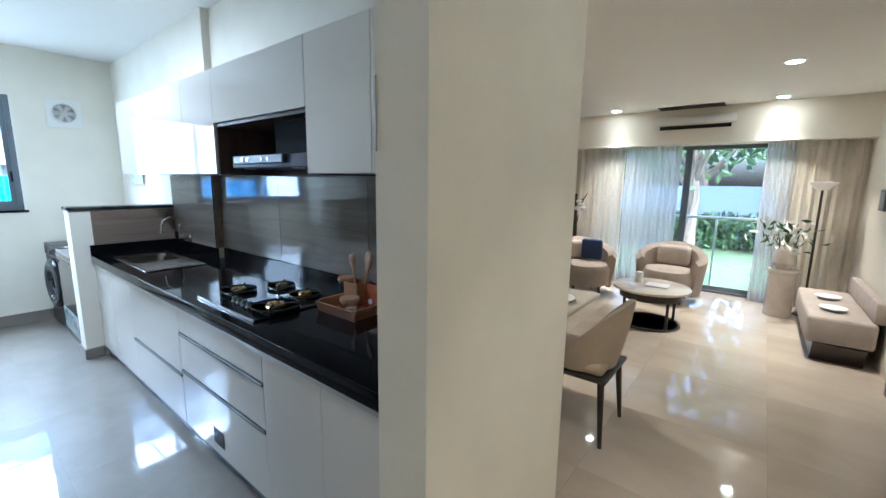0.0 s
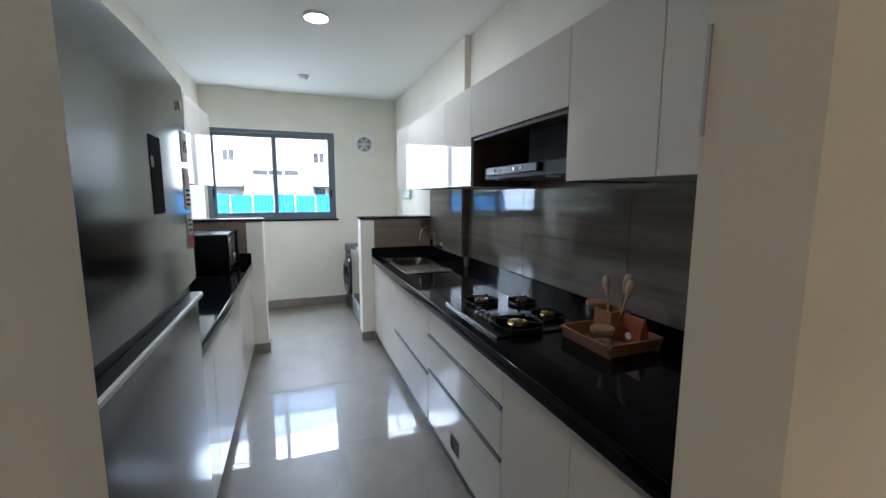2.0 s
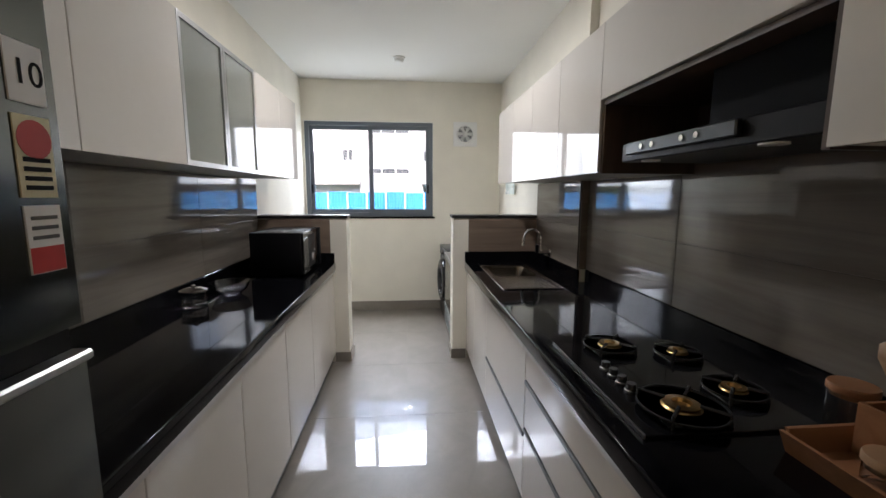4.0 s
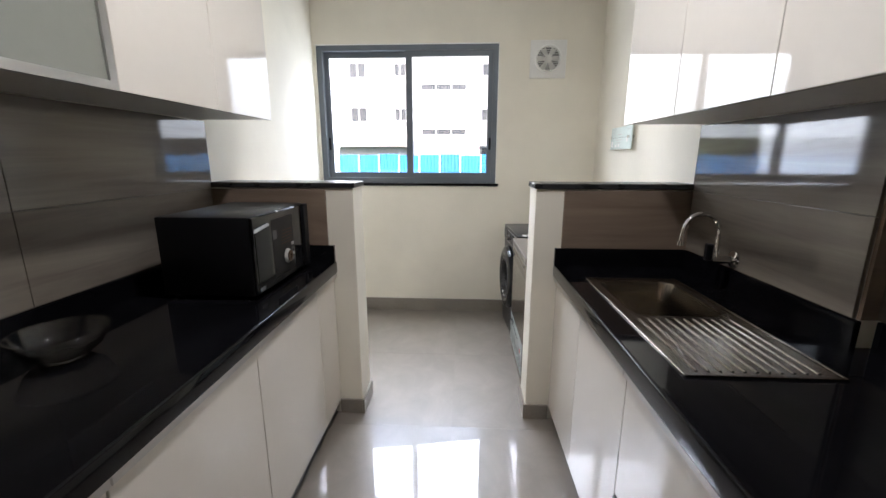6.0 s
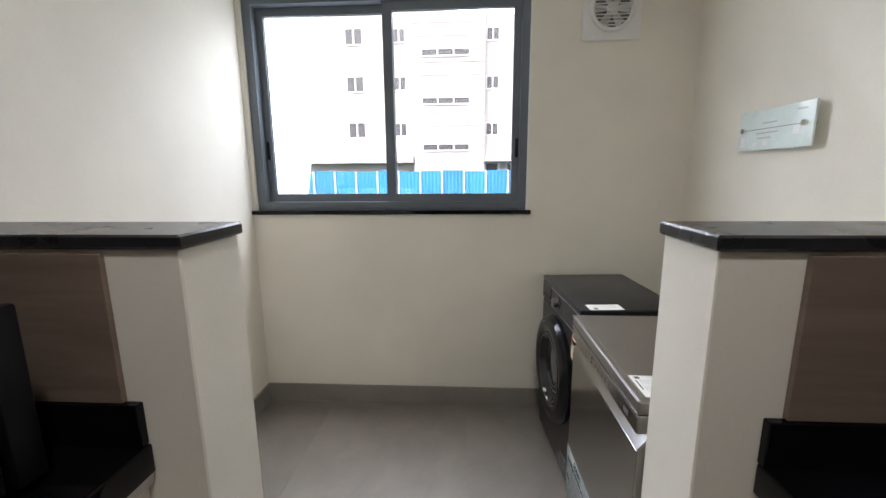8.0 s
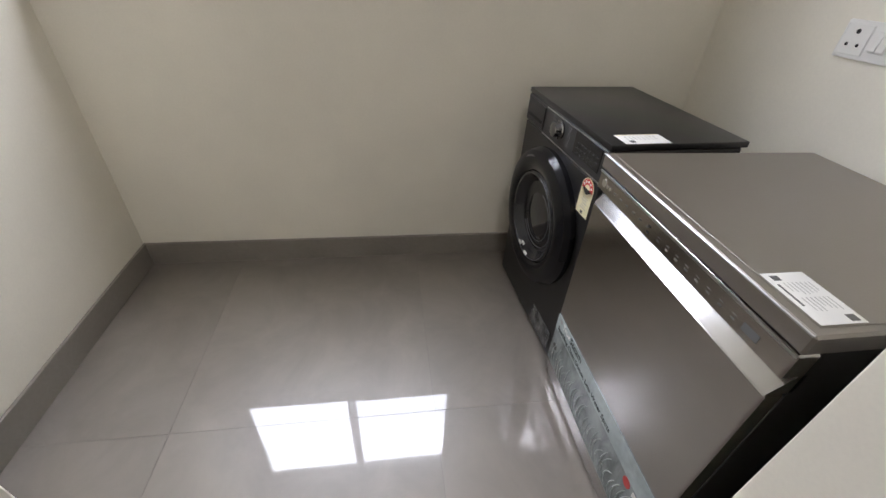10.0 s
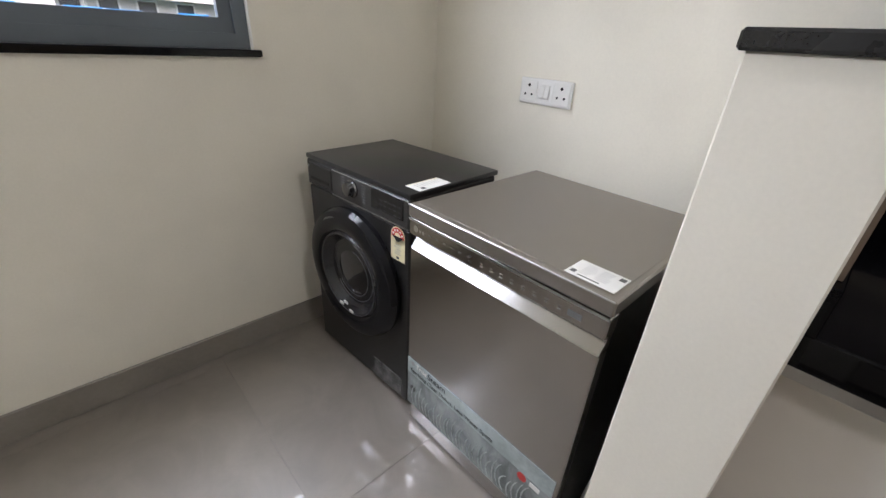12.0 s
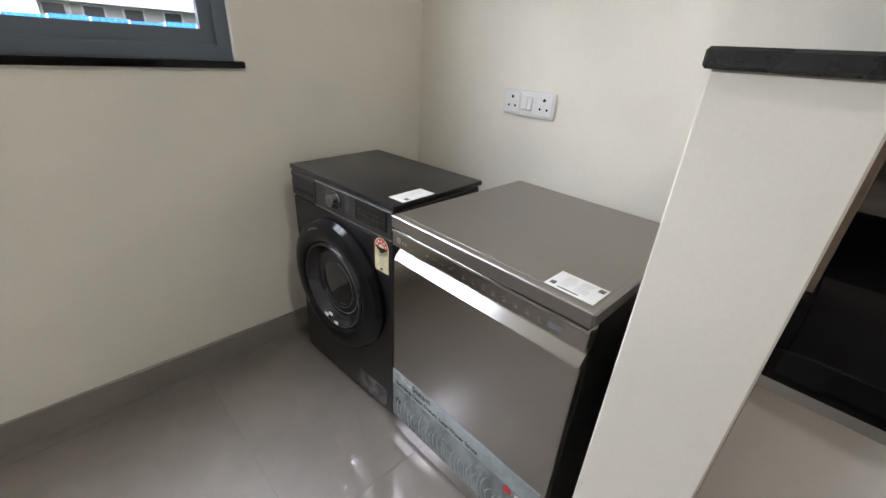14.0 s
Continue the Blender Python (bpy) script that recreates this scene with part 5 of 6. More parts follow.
def tree(x, y, z, h, spread, seed, leaves=700, size=0.28):
    rr = random.Random(seed)
    t = thing("tree", (x, y, z), "leafy green tree with a forked grey trunk", "tree", "garden trees")
    bm = bmesh.new()
    tips = []
    top = Vector((x + 0.1 * h * (rr.random() - 0.5), y + 0.1 * h * (rr.random() - 0.5), z + h * 0.5))
    tube(bm, [(x, y, z - 0.1), (x, y, z + h * 0.25), top], [h * 0.035, h * 0.028, h * 0.018], 10)
    for k in range(8):
        a = 2 * math.pi * (k / 8 + 0.08 * rr.random())
        s0 = Vector((x, y, z + h * 0.25)).lerp(top, rr.random())
        e = s0 + Vector((math.cos(a) * spread * (0.5 + 0.4 * rr.random()), math.sin(a) * spread * (0.5 + 0.4 * rr.random()), h * (0.15 + 0.3 * rr.random())))
        mid = s0.lerp(e, 0.5) + Vector((0, 0, h * 0.05))
        tube(bm, [s0, mid, e], [h * 0.014, h * 0.009, h * 0.004], 7)
        tips += [mid, e, e]
    part("trunk", bm, M_BARK, t)
    verts, faces = [], []
    for k in range(leaves):
        c = rr.choice(tips) + Vector((rr.gauss(0, 1), rr.gauss(0, 1), rr.gauss(0, 0.8))) * spread * 0.28
        q = Euler((rr.random() * 3, rr.random() * 3, rr.random() * 6)).to_matrix()
        s = size * (0.6 + 0.8 * rr.random())
        b0 = len(verts)
        for u, w, d in ((-1, 0, 0), (0, -0.45, 0.12), (1, 0, 0), (0, 0.45, 0.12)):
            verts.append(tuple(c + q @ Vector((u, w, d)) * s - Vector((x, y, z))))
        faces += [(b0, b0 + 1, b0 + 2), (b0, b0 + 2, b0 + 3)]
    me = bpy.data.meshes.new("crown")
    me.from_pydata(verts, [], faces)
    me.materials.append(M_LEAF)
    o = new("crown", me)
    o.parent = t
    o["kind"] = "stuff"
    ORIGIN[o] = ORIGIN[t]


tree(-11.8, 27, GZ, 4.2, 2.2, 3, 1600, 0.20)
tree(-14.5, 30, GZ, 6.5, 3.0, 5, 1600, 0.25)

# ---- living and dining room ----
X0, X1, Y0, Y1 = -1.75, 6.50, -2.15, 3.6
structure("wall_living_south", [(X0 - 0.1, X1 + 0.1, Y0 - 0.12, Y0, -0.02, LCEIL)], M_LIVWALL, "cream painted long living room wall", "wall")
structure("wall_hall_west", [(X0 - 0.1, X0, Y0, YD, -0.02, CEIL)], M_LIVWALL, "cream painted hall end wall", "wall")
structure("wall_living_north", [(XO, X1 + 0.1, Y1, Y1 + 0.12, -0.02, LCEIL)], M_LIVWALL, "cream painted dining wall", "wall")
LW0, LW1, LWZ = -1.45, 0.75, 2.06
structure("wall_living_east", [(X1, X1 + 0.15, Y0, LW0, -0.02, LCEIL), (X1, X1 + 0.15, LW1, Y1, -0.02, LCEIL), (X1, X1 + 0.15, LW0, LW1, LWZ, LCEIL)], M_LIVWALL,
          "cream painted end wall with a garden window", "wall")
structure("bulkhead", [(6.15, X1, Y0, Y1, 2.04, LCEIL)], M_LIVWALL, "cream painted bulkhead over the curtains", "bulkhead", 0.003)
structure("ceiling_living", [(XO, X1 + 0.15, Y0 - 0.1, Y1 + 0.12, LCEIL, LCEIL + 0.1), (X0 - 0.1, XO, Y0 - 0.1, -0.67, LCEIL, LCEIL + 0.1)], M_CEIL,
          "white false ceiling with downlights", "ceiling")

lw = thing("window_2", (X1 + 0.07, -0.35, 0.0), "dark-framed full-height sliding garden window", "window")
lw["kind"] = "structure"
for a, b in ((LW0, -0.35), (-0.36, LW1)):
    bm = bmesh.new()
    xx = X1 + (0.04 if a < -1 else 0.08)
    for c in ((a, a + 0.05, 0.03, LWZ), (b - 0.05, b, 0.03, LWZ), (a + 0.05, b - 0.05, 0.03, 0.09), (a + 0.05, b - 0.05, LWZ - 0.07, LWZ)):
        box(bm, xx, xx + 0.035, c[0], c[1], c[2], c[3], 0.002)
    s = part("sash", bm, M_WINFRAME, lw)
    p = part("pane", bx(xx + 0.014, xx + 0.020, a + 0.05, b - 0.05, 0.09, LWZ - 0.07), M_GLASS, s)
    p.visible_shadow = False
part("track", bx(X1 + 0.01, X1 + 0.14, LW0, LW1, 0.0, 0.03, bevel=0.003), M_WINFRAME, lw)
part("guard_rail", cyl(bmesh.new(), (X1 + 0.35, LW0 - 0.3, 1.04), (X1 + 0.35, LW1 + 0.3, 1.04), 0.02, n=12), M_ALU, lw)
for yy in (-1.5, -0.75, 0.0, 0.75):
    part("rail_post", cyl(bmesh.new(), (X1 + 0.35, yy, -0.05), (X1 + 0.35, yy, 1.04), 0.014, n=10), M_ALU, lw)

M_SHEER = sheer("sheer_white_curtain", (0.88, 0.88, 0.87), 0.22, 0.6)
M_DRAPE = sheer("cream_drape", (0.90, 0.86, 0.78), 0.0, 0.6)


def curtain(y0, y1, m, label, x=6.30, waves=16, amp=0.015):
    bm = bmesh.new()
    n = waves * 6
    rows = []
    for z in (0.02, 0.7, 1.4, 2.038):
        rows.append([bm.verts.new((x + amp * math.sin(2 * math.pi * waves * k / n + 0.3 * math.sin(z * 2 + k)) + 0.01 * math.sin(k * 0.7),
                                   y0 + (y1 - y0) * k / n, z)) for k in range(n + 1)])
    for a, b in zip(rows, rows[1:]):
        for k in range(n):
            bm.faces.new((a[k], a[k + 1], b[k + 1], b[k]))
    bmesh.ops.solidify(bm, geom=bm.faces[:], thickness=0.003)
    return single("curtain", bm, m, label, "curtain", "living room curtains")


curtain(-0.30, 0.42, M_SHEER, "white sheer curtain drawn over half the window", waves=12)
curtain(-1.50, -1.22, M_SHEER, "white sheer curtain gathered at the window edge", waves=7)
curtain(0.43, 1.10, M_DRAPE, "cream full-length drape beside the window", waves=9)
curtain(-2.10, -1.52, M_DRAPE, "cream full-length drape beside the window", waves=8)

ac = thing("air_vent", (6.15, -0.42, 2.25), "dark slot air grille in the bulkhead", "air vent")
part("slot", bx(6.142, 6.149, -0.83, -0.02, 2.235, 2.285), M_BLACK, ac)
bm = bmesh.new()
box(bm, 6.135, 6.149, -0.88, 0.05, 2.285, 2.30, 0.002)
box(bm, 6.135, 6.149, -0.88, 0.05, 2.22, 2.235, 0.002)
part("frame", bm, M_LIVWALL, ac)
part("cover", bx(6.125, 6.149, -0.88, 0.05, 2.302, 2.40, bevel=0.006, seg=2), M_WPLAST, ac, "white cover")
# thin black sheet below the ceiling imitates the shade of a gap
part("black_shade_sheet", bx(5.9, 6.149, -0.75, -0.02, LCEIL - 0.006, LCEIL - 0.001), M_BLACK, ac)

for lx, ly in ((4.28, -1.33), (5.9, -1.30), (5.85, 0.49), (1.2, -1.5), (2.6, 0.6), (-0.9, -1.6)):
    d = thing("downlight", (lx, ly, LCEIL), "round recessed warm downlight, switched on", "ceiling light", "living downlights")
    part("rim", lathe(bmesh.new(), (lx, ly, LCEIL), [(0.075, 0), (0.075, -0.004), (0.06, -0.006), (0.056, 0)]), M_WPLAST, d)
    part("diffuser", lathe(bmesh.new(), (lx, ly, LCEIL - 0.001), [(0.056, 0), (0.054, -0.003), (0, -0.003)]), M_WARMLAMP, d)

# furniture
M_FABRIC = surf("taupe_upholstery", (0.33, 0.275, 0.23), 0.9, var=0.08, scale=8, fine=300, bump=0.15)
M_LEATHER = surf("beige_leather", (0.46, 0.37, 0.27), 0.5, var=0.05, scale=8, fine=120, bump=0.05)
M_LEG = surf("dark_bronze_leg", (0.035, 0.028, 0.024), 0.35, var=0.1)
M_STONETOP = veined("cream_stone_top", (0.70, 0.64, 0.56), (0.55, 0.48, 0.40), 0.15, (1, 1, 1), 3.0)
M_PINK = surf("stone_upholstery", (0.43, 0.375, 0.325), 0.9, var=0.06, scale=8, fine=300, bump=0.1)


def armchair(x, y, turn, label):
    c = thing("armchair", (0, 0, 0), label, "armchair", "tub armchairs")
    n = 26
    for nm, ri, ro, z0, zb, zf in (("shell", 0.31, 0.42, 0.12, 0.74, 0.56),):
        bm = bmesh.new()
        rows = []
        for k in range(n + 1):
            a = radians(-125 + 250 * k / n) + math.pi
            top = zf + (zb - zf) * (0.5 + 0.5 * math.cos(radians(-125 + 250 * k / n) * 1.2))
            ca, sa = math.cos(a), math.sin(a)
            prof = [(ri, z0), (ri, top - 0.05), ((ri + ro) / 2, top), (ro, top - 0.05), (ro - 0.05, z0)]
            rows.append([bm.verts.new((r * ca, r * sa, z)) for r, z in prof])
        for a, b in zip(rows, rows[1:]):
            for j in range(5):
                bm.faces.new((a[j], a[(j + 1) % 5], b[(j + 1) % 5], b[j]))
        bm.faces.new(rows[0])
        bm.faces.new(rows[-1][::-1])
        bmesh.ops.bevel(bm, geom=[e for e in bm.edges if e.calc_face_angle(0) > 0.6], offset=0.02, segments=2, affect='EDGES')
        part(nm, bm, M_FABRIC, c)
    part("seat_cushion", lathe(bmesh.new(), (0.05, 0, 0.14), [(0.27, 0), (0.32, 0.03), (0.33, 0.22), (0.30, 0.28), (0.2, 0.295), (0, 0.30)]), M_FABRIC, c)
    bm = bx(-0.29, -0.17, -0.20, 0.20, 0.44, 0.70, bevel=0.05, seg=3)
    part("back_cushion", bm, M_PINK, c, "small loose cushion")
    for k in range(4):
        a = math.pi / 4 + k * math.pi / 2
        part("leg", cyl(bmesh.new(), (0.25 * math.cos(a), 0.25 * math.sin(a), 0.0), (0.24 * math.cos(a), 0.24 * math.sin(a), 0.13), 0.014, 0.02, n=10), M_LEG, c)
    c.matrix_basis = pose(x, y, 0, 0, 0, turn)
    return c


armchair(5.72, -0.38, 180, "taupe tub armchair with a loose cushion by the window")
armchair(5.35, 0.62, 215, "taupe tub armchair beside the coffee table")

cu = single("cushion", bx(5.42, 5.50, 0.42, 0.70, 0.46, 0.74, bevel=0.03, seg=2), surf("navy_fabric", (0.03, 0.05, 0.13), 0.9, var=0.1, fine=200), "navy blue cushion on an armchair", "cushion")

ct = thing("coffee_table", (4.54, -0.40, 0.0), "oval cream stone coffee table on dark legs", "table")
bm = lathe(bmesh.new(), (0, 0, 0), [(0.42, 0.385), (0.44, 0.392), (0.44, 0.412), (0.43, 0.418), (0, 0.418)], n=48)
bmesh.ops.scale(bm, vec=(0.90, 0.86, 1), verts=bm.verts[:])
bmesh.ops.translate(bm, vec=(4.54, -0.40, 0), verts=bm.verts[:])
part("tabletop", bm, M_STONETOP, ct)
bm = lathe(bmesh.new(), (0, 0, 0), [(0.36, 0.30), (0.36, 0.385), (0.34, 0.385), (0.34, 0.30)], n=40)
bmesh.ops.scale(bm, vec=(0.90, 0.86, 1), verts=bm.verts[:])
bmesh.ops.translate(bm, vec=(4.54, -0.40, 0), verts=bm.verts[:])
part("apron", bm, M_LEG, ct)
bm = lathe(bmesh.new(), (0, 0, 0), [(0.36, 0.0), (0.36, 0.022), (0.33, 0.022), (0.33, 0.0)], n=40)
bmesh.ops.scale(bm, vec=(0.90, 0.86, 1), verts=bm.verts[:])
bmesh.ops.translate(bm, vec=(4.54, -0.40, 0), verts=bm.verts[:])
part("foot_ring", bm, M_LEG, ct)
for k in range(4):
    a = math.pi / 4 + k * math.pi / 2
    part("leg", bx(4.54 + 0.305 * math.cos(a) - 0.013, 4.54 + 0.305 * math.cos(a) + 0.013, -0.40 + 0.295 * math.sin(a) - 0.013, -0.40 + 0.295 * math.sin(a) + 0.013, 0.02, 0.31), M_LEG, ct)
bk = single("book", bx(4.44, 4.62, -0.57, -0.35, 0.4185, 0.437, bevel=0.002), M_PAPER, "pale book lying on the coffee table", "book")
cdl = thing("candle", (4.64, -0.25, 0.4185), "white pillar candle on the coffee table", "candle")
part("wax", lathe(bmesh.new(), (4.64, -0.25, 0.4187), [(0.04, 0), (0.042, 0.004), (0.04, 0.11), (0.03, 0.115), (0, 0.108)]), M_PAPER, cdl)


def dining_chair(x, y, turn):
    c = thing("dining_chair", (0, 0, 0), "beige leather dining chair with dark tapered legs", "chair", "dining chairs")
    n = 20
    bm = bmesh.new()
    rows = []
    for k in range(n + 1):
        phi = radians(-104 + 208 * k / n)
        c_, s_ = math.cos(phi), math.sin(phi)
        top = 0.475 + 0.365 * max(0.0, (c_ + 0.24) / 1.24) ** 0.85
        row = []
        for j in range(8):
            v = j / 7
            z = 0.425 + (top - 0.425) * v
            lean = 0.16 * (z - 0.425) * max(0.0, c_)
            belly = 1.0 - 0.10 * (1 - v) ** 2 - 0.05 * v ** 3
            row.append(bm.verts.new((0.245 * s_ * belly, -0.225 * c_ * belly - lean, z)))
        rows.append(row)
    for a, b in zip(rows, rows[1:]):
        for j in range(7):
            bm.faces.new((a[j], a[j + 1], b[j + 1], b[j]))
    bmesh.ops.recalc_face_normals(bm, faces=bm.faces[:])
    bmesh.ops.solidify(bm, geom=bm.faces[:], thickness=0.028)
    part("backrest", bm, M_LEATHER, c)
    part("seat", bx(-0.205, 0.205, -0.19, 0.24, 0.415, 0.485, bevel=0.03, seg=3), M_LEATHER, c)
    part("seat_frame", bx(-0.225, 0.225, -0.215, 0.225, 0.385, 0.4148, bevel=0.012, seg=2), M_LEG, c)
    for sx_ in (-1, 1):
        for sy_ in (-1, 1):
            part("leg", cyl(bmesh.new(), (sx_ * 0.205, sy_ * 0.205, 0.0), (sx_ * 0.175, sy_ * 0.175, 0.40), 0.012, 0.021, n=10), M_LEG, c)
    c.matrix_basis = pose(x, y, 0, 0, 0, turn)
    return c


ch = dining_chair(2.20, -0.47, 0)
dt = thing("dining_table", (2.07, 0.35, 0.0), "cream stone dining table with dark legs", "table")
part("tabletop", bx(1.58, 2.56, -0.45, 1.15, 0.725, 0.755, bevel=0.006), M_STONETOP, dt)
for xx in (1.74, 2.30):
    for yy in (-0.20, 0.90):
        part("leg", cyl(bmesh.new(), (xx, yy, 0.0), (xx, yy, 0.726), 0.022, 0.035, n=12), M_LEG, dt)
pl = thing("plate", (2.22, -0.26, 0.755), "white plate with folded napkin on the dining table", "plate")
part("rim", lathe(bmesh.new(), (2.22, -0.26, 0.7555), [(0.07, 0), (0.13, 0.016), (0.128, 0.019), (0.07, 0.006), (0, 0.006)]), M_WPLAST, pl)
part("napkin", bx(2.18, 2.26, -0.30, -0.22, 0.762, 0.785, bevel=0.01, seg=2), M_LEG, pl, "dark folded napkin")

cs = thing("console_bench", (4.95, -1.90, 0.0), "low cream upholstered bench on a dark recessed base", "bench")
part("seat_shell", bx(4.38, 5.70, -2.10, -1.66, 0.17, 0.40, bevel=0.03, seg=3), M_PINK, cs)
part("base", prism(bmesh.new(), [(4.46, 0.0), (5.62, 0.0), (5.70, 0.17), (4.38, 0.17)], "y", -2.06, -1.72), M_LEG, cs)
part("back_pad", bx(4.40, 5.68, -2.14, -2.06, 0.40, 0.58, bevel=0.02, seg=2), M_PINK, cs)
for k, (xx, yy) in enumerate(((4.70, -1.85), (5.2, -1.86))):
    sd_ = thing("dish", (xx, yy, 0.40), "small pale dish on the bench", "dish", "bench dishes")
    part("dish_body", lathe(bmesh.new(), (xx, yy, 0.4003), [(0.05, 0), (0.10, 0.03), (0.098, 0.034), (0.05, 0.006), (0, 0.006)]), M_PAPER, sd_)

ps = single("plant_stand", lathe(bmesh.new(), (5.85, -1.52, 0.0), [(0.13, 0), (0.13, 0.5), (0.15, 0.52), (0.15, 0.55), (0, 0.55)]), M_STONETOP, "round cream plant stand", "stand")
vs = thing("flower_vase", (5.85, -1.52, 0.55), "grey vase of white flowers and green leaves", "vase")
part("vase", lathe(bmesh.new(), (5.85, -1.52, 0.5503), [(0.06, 0), (0.11, 0.08), (0.10, 0.2), (0.06, 0.27), (0.07, 0.3), (0.06, 0.3), (0.05, 0.26)]), M_STONETOP, vs)
rr = random.Random(9)
verts, faces, fv, ff = [], [], [], []
for k in range(120):
    d = Vector((rr.gauss(0, 0.11), rr.gauss(0, 0.15), 0.40 + rr.gauss(0, 0.08)))
    q = Euler((rr.random() * 3, rr.random() * 3, rr.random() * 6)).to_matrix()
    s = 0.055
    tgt, tf = (verts, faces) if k % 2 else (fv, ff)
    b0 = len(tgt)
    for u, w, e in ((-1, 0, 0), (0, -0.4, 0.2), (1, 0, 0), (0, 0.4, 0.2)):
        tgt.append(tuple(d + q @ Vector((u, w, e)) * s))
    tf += [(b0, b0 + 1, b0 + 2), (b0, b0 + 2, b0 + 3)]
for nm, vv, f_, m_ in (("leaves", verts, faces, M_LEAF), ("petals", fv, ff, M_PAPER)):
    me = bpy.data.meshes.new(nm)
    me.from_pydata(vv, [], f_)
    me.materials.append(m_)
    o = new(nm, me)
    o.parent = vs
    o["kind"] = "stuff"
    ORIGIN[o] = ORIGIN[vs]

fl_ = thing("floor_lamp", (6.03, -1.76, 0.0), "slim floor lamp with a white bowl shade", "floor lamp")
part("base", lathe(bmesh.new(), (6.03, -1.76, 0), [(0.10, 0), (0.10, 0.015), (0.02, 0.03), (0, 0.03)]), M_LEG, fl_)
part("pole", cyl(bmesh.new(), (6.03, -1.76, 0.02), (6.03, -1.76, 1.50), 0.012, n=12), M_LEG, fl_)
part("shade", lathe(bmesh.new(), (6.03, -1.76, 1.46), [(0.03, 0), (0.07, 0.02), (0.13, 0.09), (0.126, 0.094), (0.065, 0.028), (0, 0.02)]), M_WPLAST, fl_, "white glass bowl shade")

hs = thing("coat_stand", (5.95, 1.0, 0.0), "dark branching coat stand with white flowers", "coat stand")
part("pole", tube(bmesh.new(), [(5.95, 1.0, 0), (5.95, 1.0, 0.7), (5.94, 1.01, 1.35)], [0.05, 0.035, 0.02], 10), M_LEG, hs)
for k in range(6):
    a = k * 1.05
    part("branch", tube(bmesh.new(), [(5.945, 1.005, 0.85 + 0.07 * k), (5.945 + 0.1 * math.cos(a), 1.005 + 0.12 * math.sin(a), 0.93 + 0.07 * k), (5.945 + 0.13 * math.cos(a), 1.005 + 0.17 * math.sin(a), 1.02 + 0.07 * k)], [0.014, 0.01, 0.006], 7), M_LEG, hs)
for k in range(4):
    part("bloom", lathe(bmesh.new(), (5.90, 0.88 + 0.03 * k, 1.10 + 0.05 * (k % 3)), [(0.01, 0), (0.04, 0.02), (0.05, 0.05), (0.02, 0.06), (0, 0.05)], n=10), M_PAPER, hs)

structure("door_1", [(2.95, 3.96, Y0 + 0.0, Y0 + 0.05, 0.0, 2.1)], M_DARKWOOD, "dark brown wooden door panel in the hall", "door", 0.004)
pi = thing("wall_picture", (5.35, Y0, 1.3), "small framed grey picture on the wall", "picture")
part("frame", bx(5.25, 5.48, Y0 + 0.0005, Y0 + 0.02, 1.28, 1.48, bevel=0.003), M_PROFILE, pi)
part("print", bx(5.275, 5.455, Y0 + 0.02, Y0 + 0.023, 1.305, 1.455), M_FACGREY, pi)

# garden beyond the living window
M_LAWN = surf("bright_lawn", (0.075, 0.11, 0.045), 0.9, var=0.25, scale=3, fine=40, bump=0.2)
tagged(new("lawn", finish("lawn", bx(6.9, 13.0, -9, 9, GZ, -0.10), M_LAWN, False)), "mown green lawn outside the window", "lawn", kind="structure")
tagged(new("terrace", finish("terrace", bx(6.65, 6.9, -9, 9, GZ, -0.06), M_SKIRT, False)), "narrow stone terrace edge", "terrace", kind="structure")
gw = tagged(new("garden_wall", finish("garden_wall", bx(13.0, 13.2, -12, 12, GZ, 1.50), surf("blue_grey_wall", (0.30, 0.36, 0.44), 0.8, var=0.06), False)), "blue-grey rendered garden wall", "wall", kind="structure")


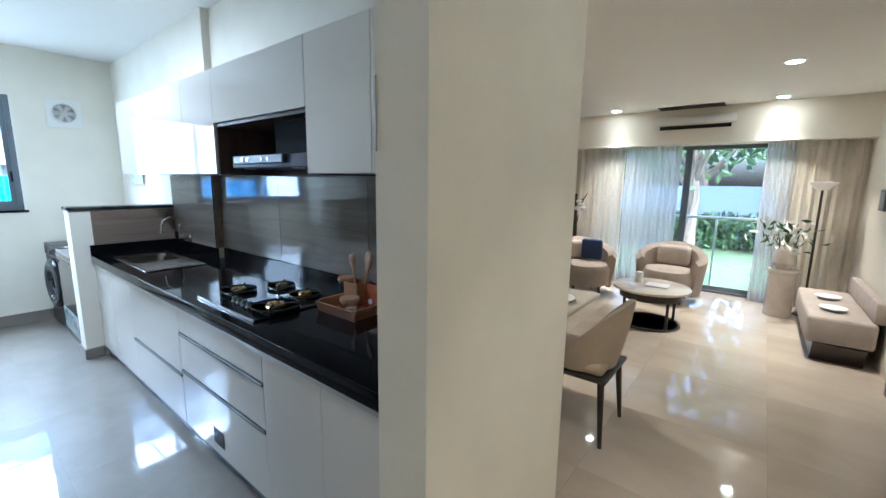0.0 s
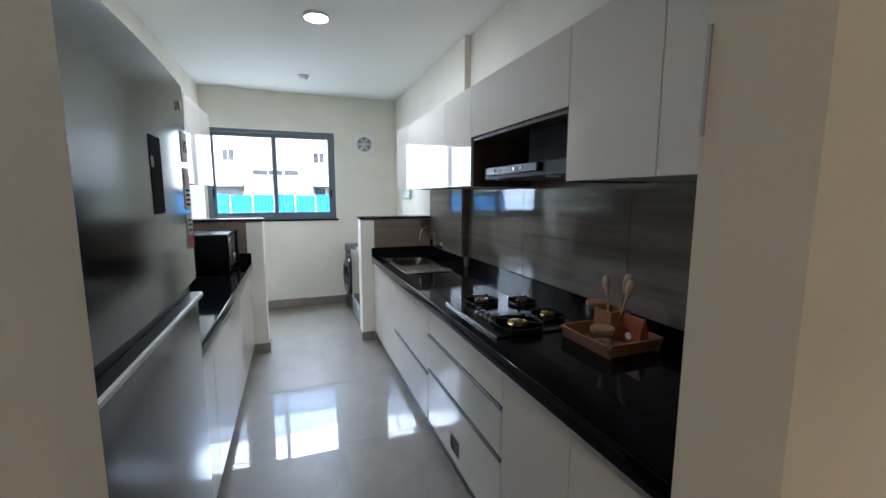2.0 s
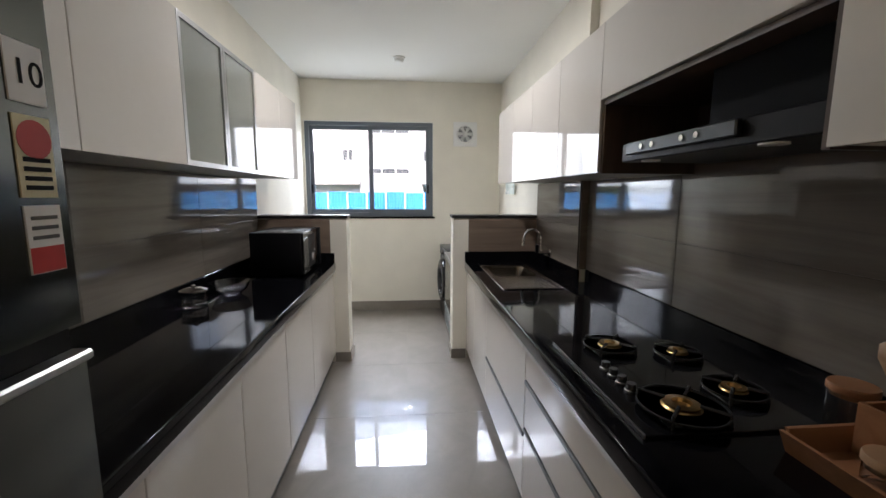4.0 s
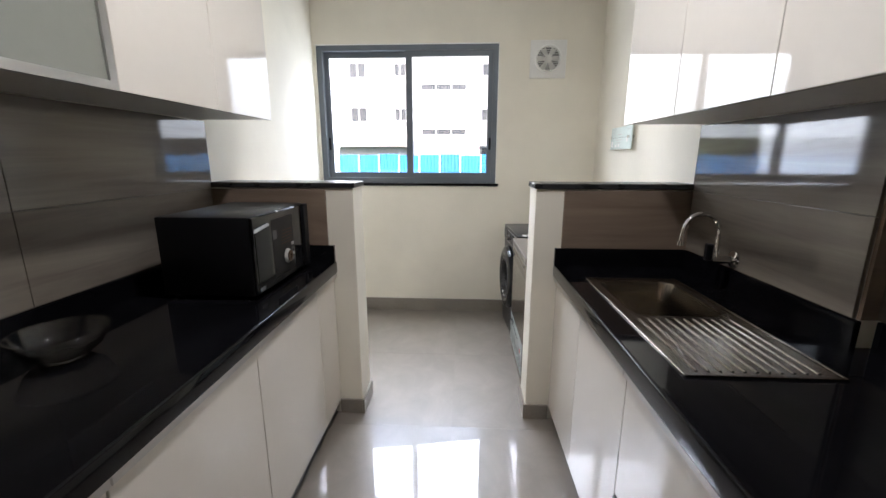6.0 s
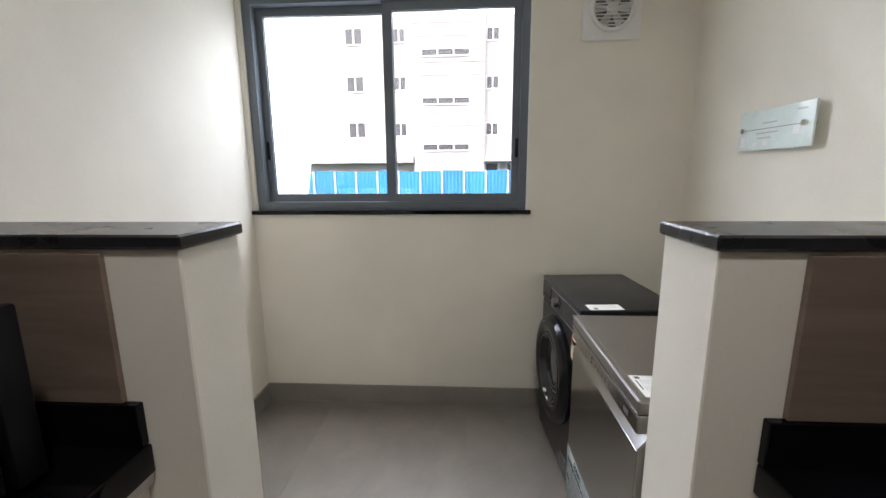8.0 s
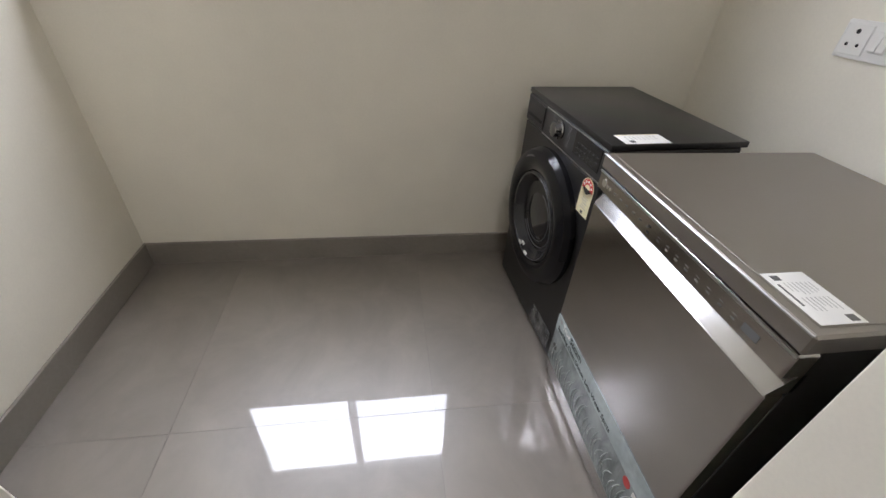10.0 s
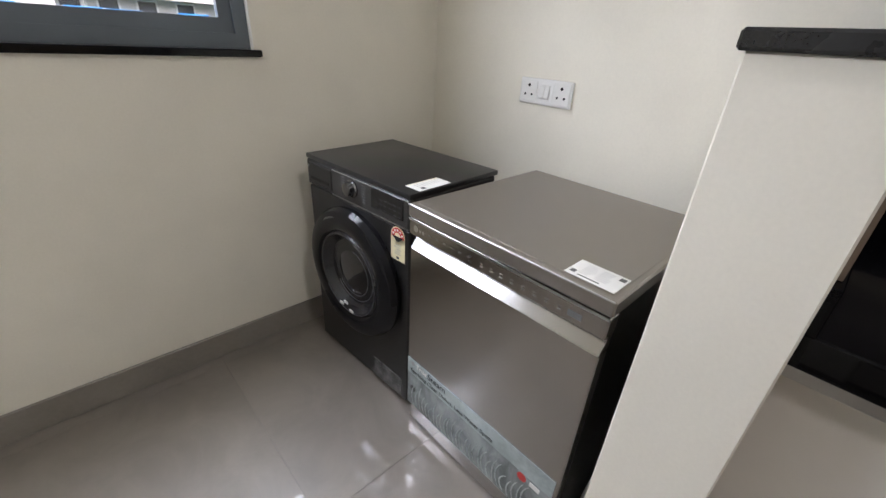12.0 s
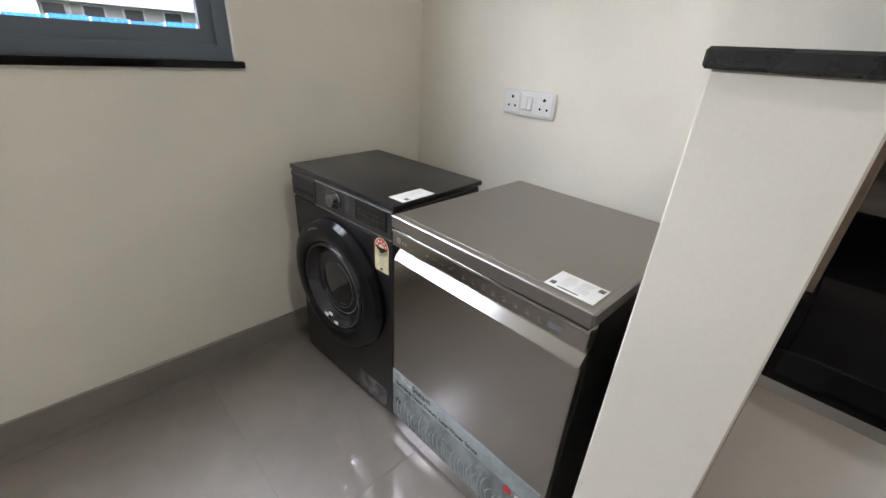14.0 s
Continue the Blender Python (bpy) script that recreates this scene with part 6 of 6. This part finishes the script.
def hedge(x, y0, y1, z0, z1):
    rr = random.Random(11)
    verts, faces = [], []
    for k in range(5200):
        c = Vector((x + rr.gauss(0, 0.22), y0 + (y1 - y0) * rr.random(), z0 + (z1 - z0) * rr.random() ** 0.8 + 0.08 * rr.gauss(0, 1)))
        q = Euler((rr.random() * 3, rr.random() * 3, rr.random() * 6)).to_matrix()
        b0 = len(verts)
        for u, w, e in ((-1, 0, 0), (0, -0.45, 0.1), (1, 0, 0), (0, 0.45, 0.1)):
            verts.append(tuple(c + q @ Vector((u, w, e)) * 0.10))
        faces += [(b0, b0 + 1, b0 + 2), (b0, b0 + 2, b0 + 3)]
    me = bpy.data.meshes.new("hedge")
    me.from_pydata(verts, [], faces)
    me.materials.append(M_LEAF)
    tagged(new("hedge", me), "dense green garden hedge below the wall", "hedge", kind="stuff")


hedge(12.3, -5, 4.5, -0.1, 0.75)
tree(10.6, 0.05, -0.1, 5.5, 2.4, 21, 1000, 0.13)
tree(11.6, -2.3, -0.1, 5.0, 2.2, 22, 1000, 0.13)
tree(14.8, 0.3, GZ, 7.0, 3.0, 23, 650, 0.22)
tree(15.0, -4.2, GZ, 7.0, 3.0, 24, 650, 0.22)

# ---- floor tiles, last ----
def tiled_floor(name, x0, x1, y0, y1, tx, ty, ox, oy, mat_, label, skip=None):
    base = structure(name, [(x0, x1, y0, y1, -0.06, -0.004)], M_GROUT, label, "floor")
    cache = {}
    i0, i1 = math.floor((x0 - ox) / tx), math.ceil((x1 - ox) / tx)
    j0, j1 = math.floor((y0 - oy) / ty), math.ceil((y1 - oy) / ty)
    for i in range(i0, i1):
        for j in range(j0, j1):
            a, b = max(x0, ox + i * tx), min(x1, ox + (i + 1) * tx)
            c, d = max(y0, oy + j * ty), min(y1, oy + (j + 1) * ty)
            if b - a < 0.01 or d - c < 0.01:
                continue
            key = (round(b - a, 3), round(d - c, 3))
            if key not in cache:
                cache[key] = finish("tile", bx(-(b - a) / 2 + 0.0005, (b - a) / 2 - 0.0005, -(d - c) / 2 + 0.0005, (d - c) / 2 - 0.0005, -0.012, 0.0), mat_, False)
            o = new("tile", cache[key])
            o.location = ((a + b) / 2, (c + d) / 2, 0)
            o.parent = base


tiled_floor("floor_kitchen", XL, XR, -0.63, YW, 0.8, 0.8, 0.05, 0.50, M_FLOOR, "polished grey-beige tiled kitchen floor")
tiled_floor("floor_living_west", X0, XO, Y0, -0.63, 0.8, 0.8, 0.16, -0.63, M_LIVFLOOR, "polished cream tiled hall floor")
tiled_floor("floor_living", XO, X1 + 0.15, Y0, Y1, 0.8, 0.8, 0.16, -0.63, M_LIVFLOOR, "polished cream tiled living room floor")
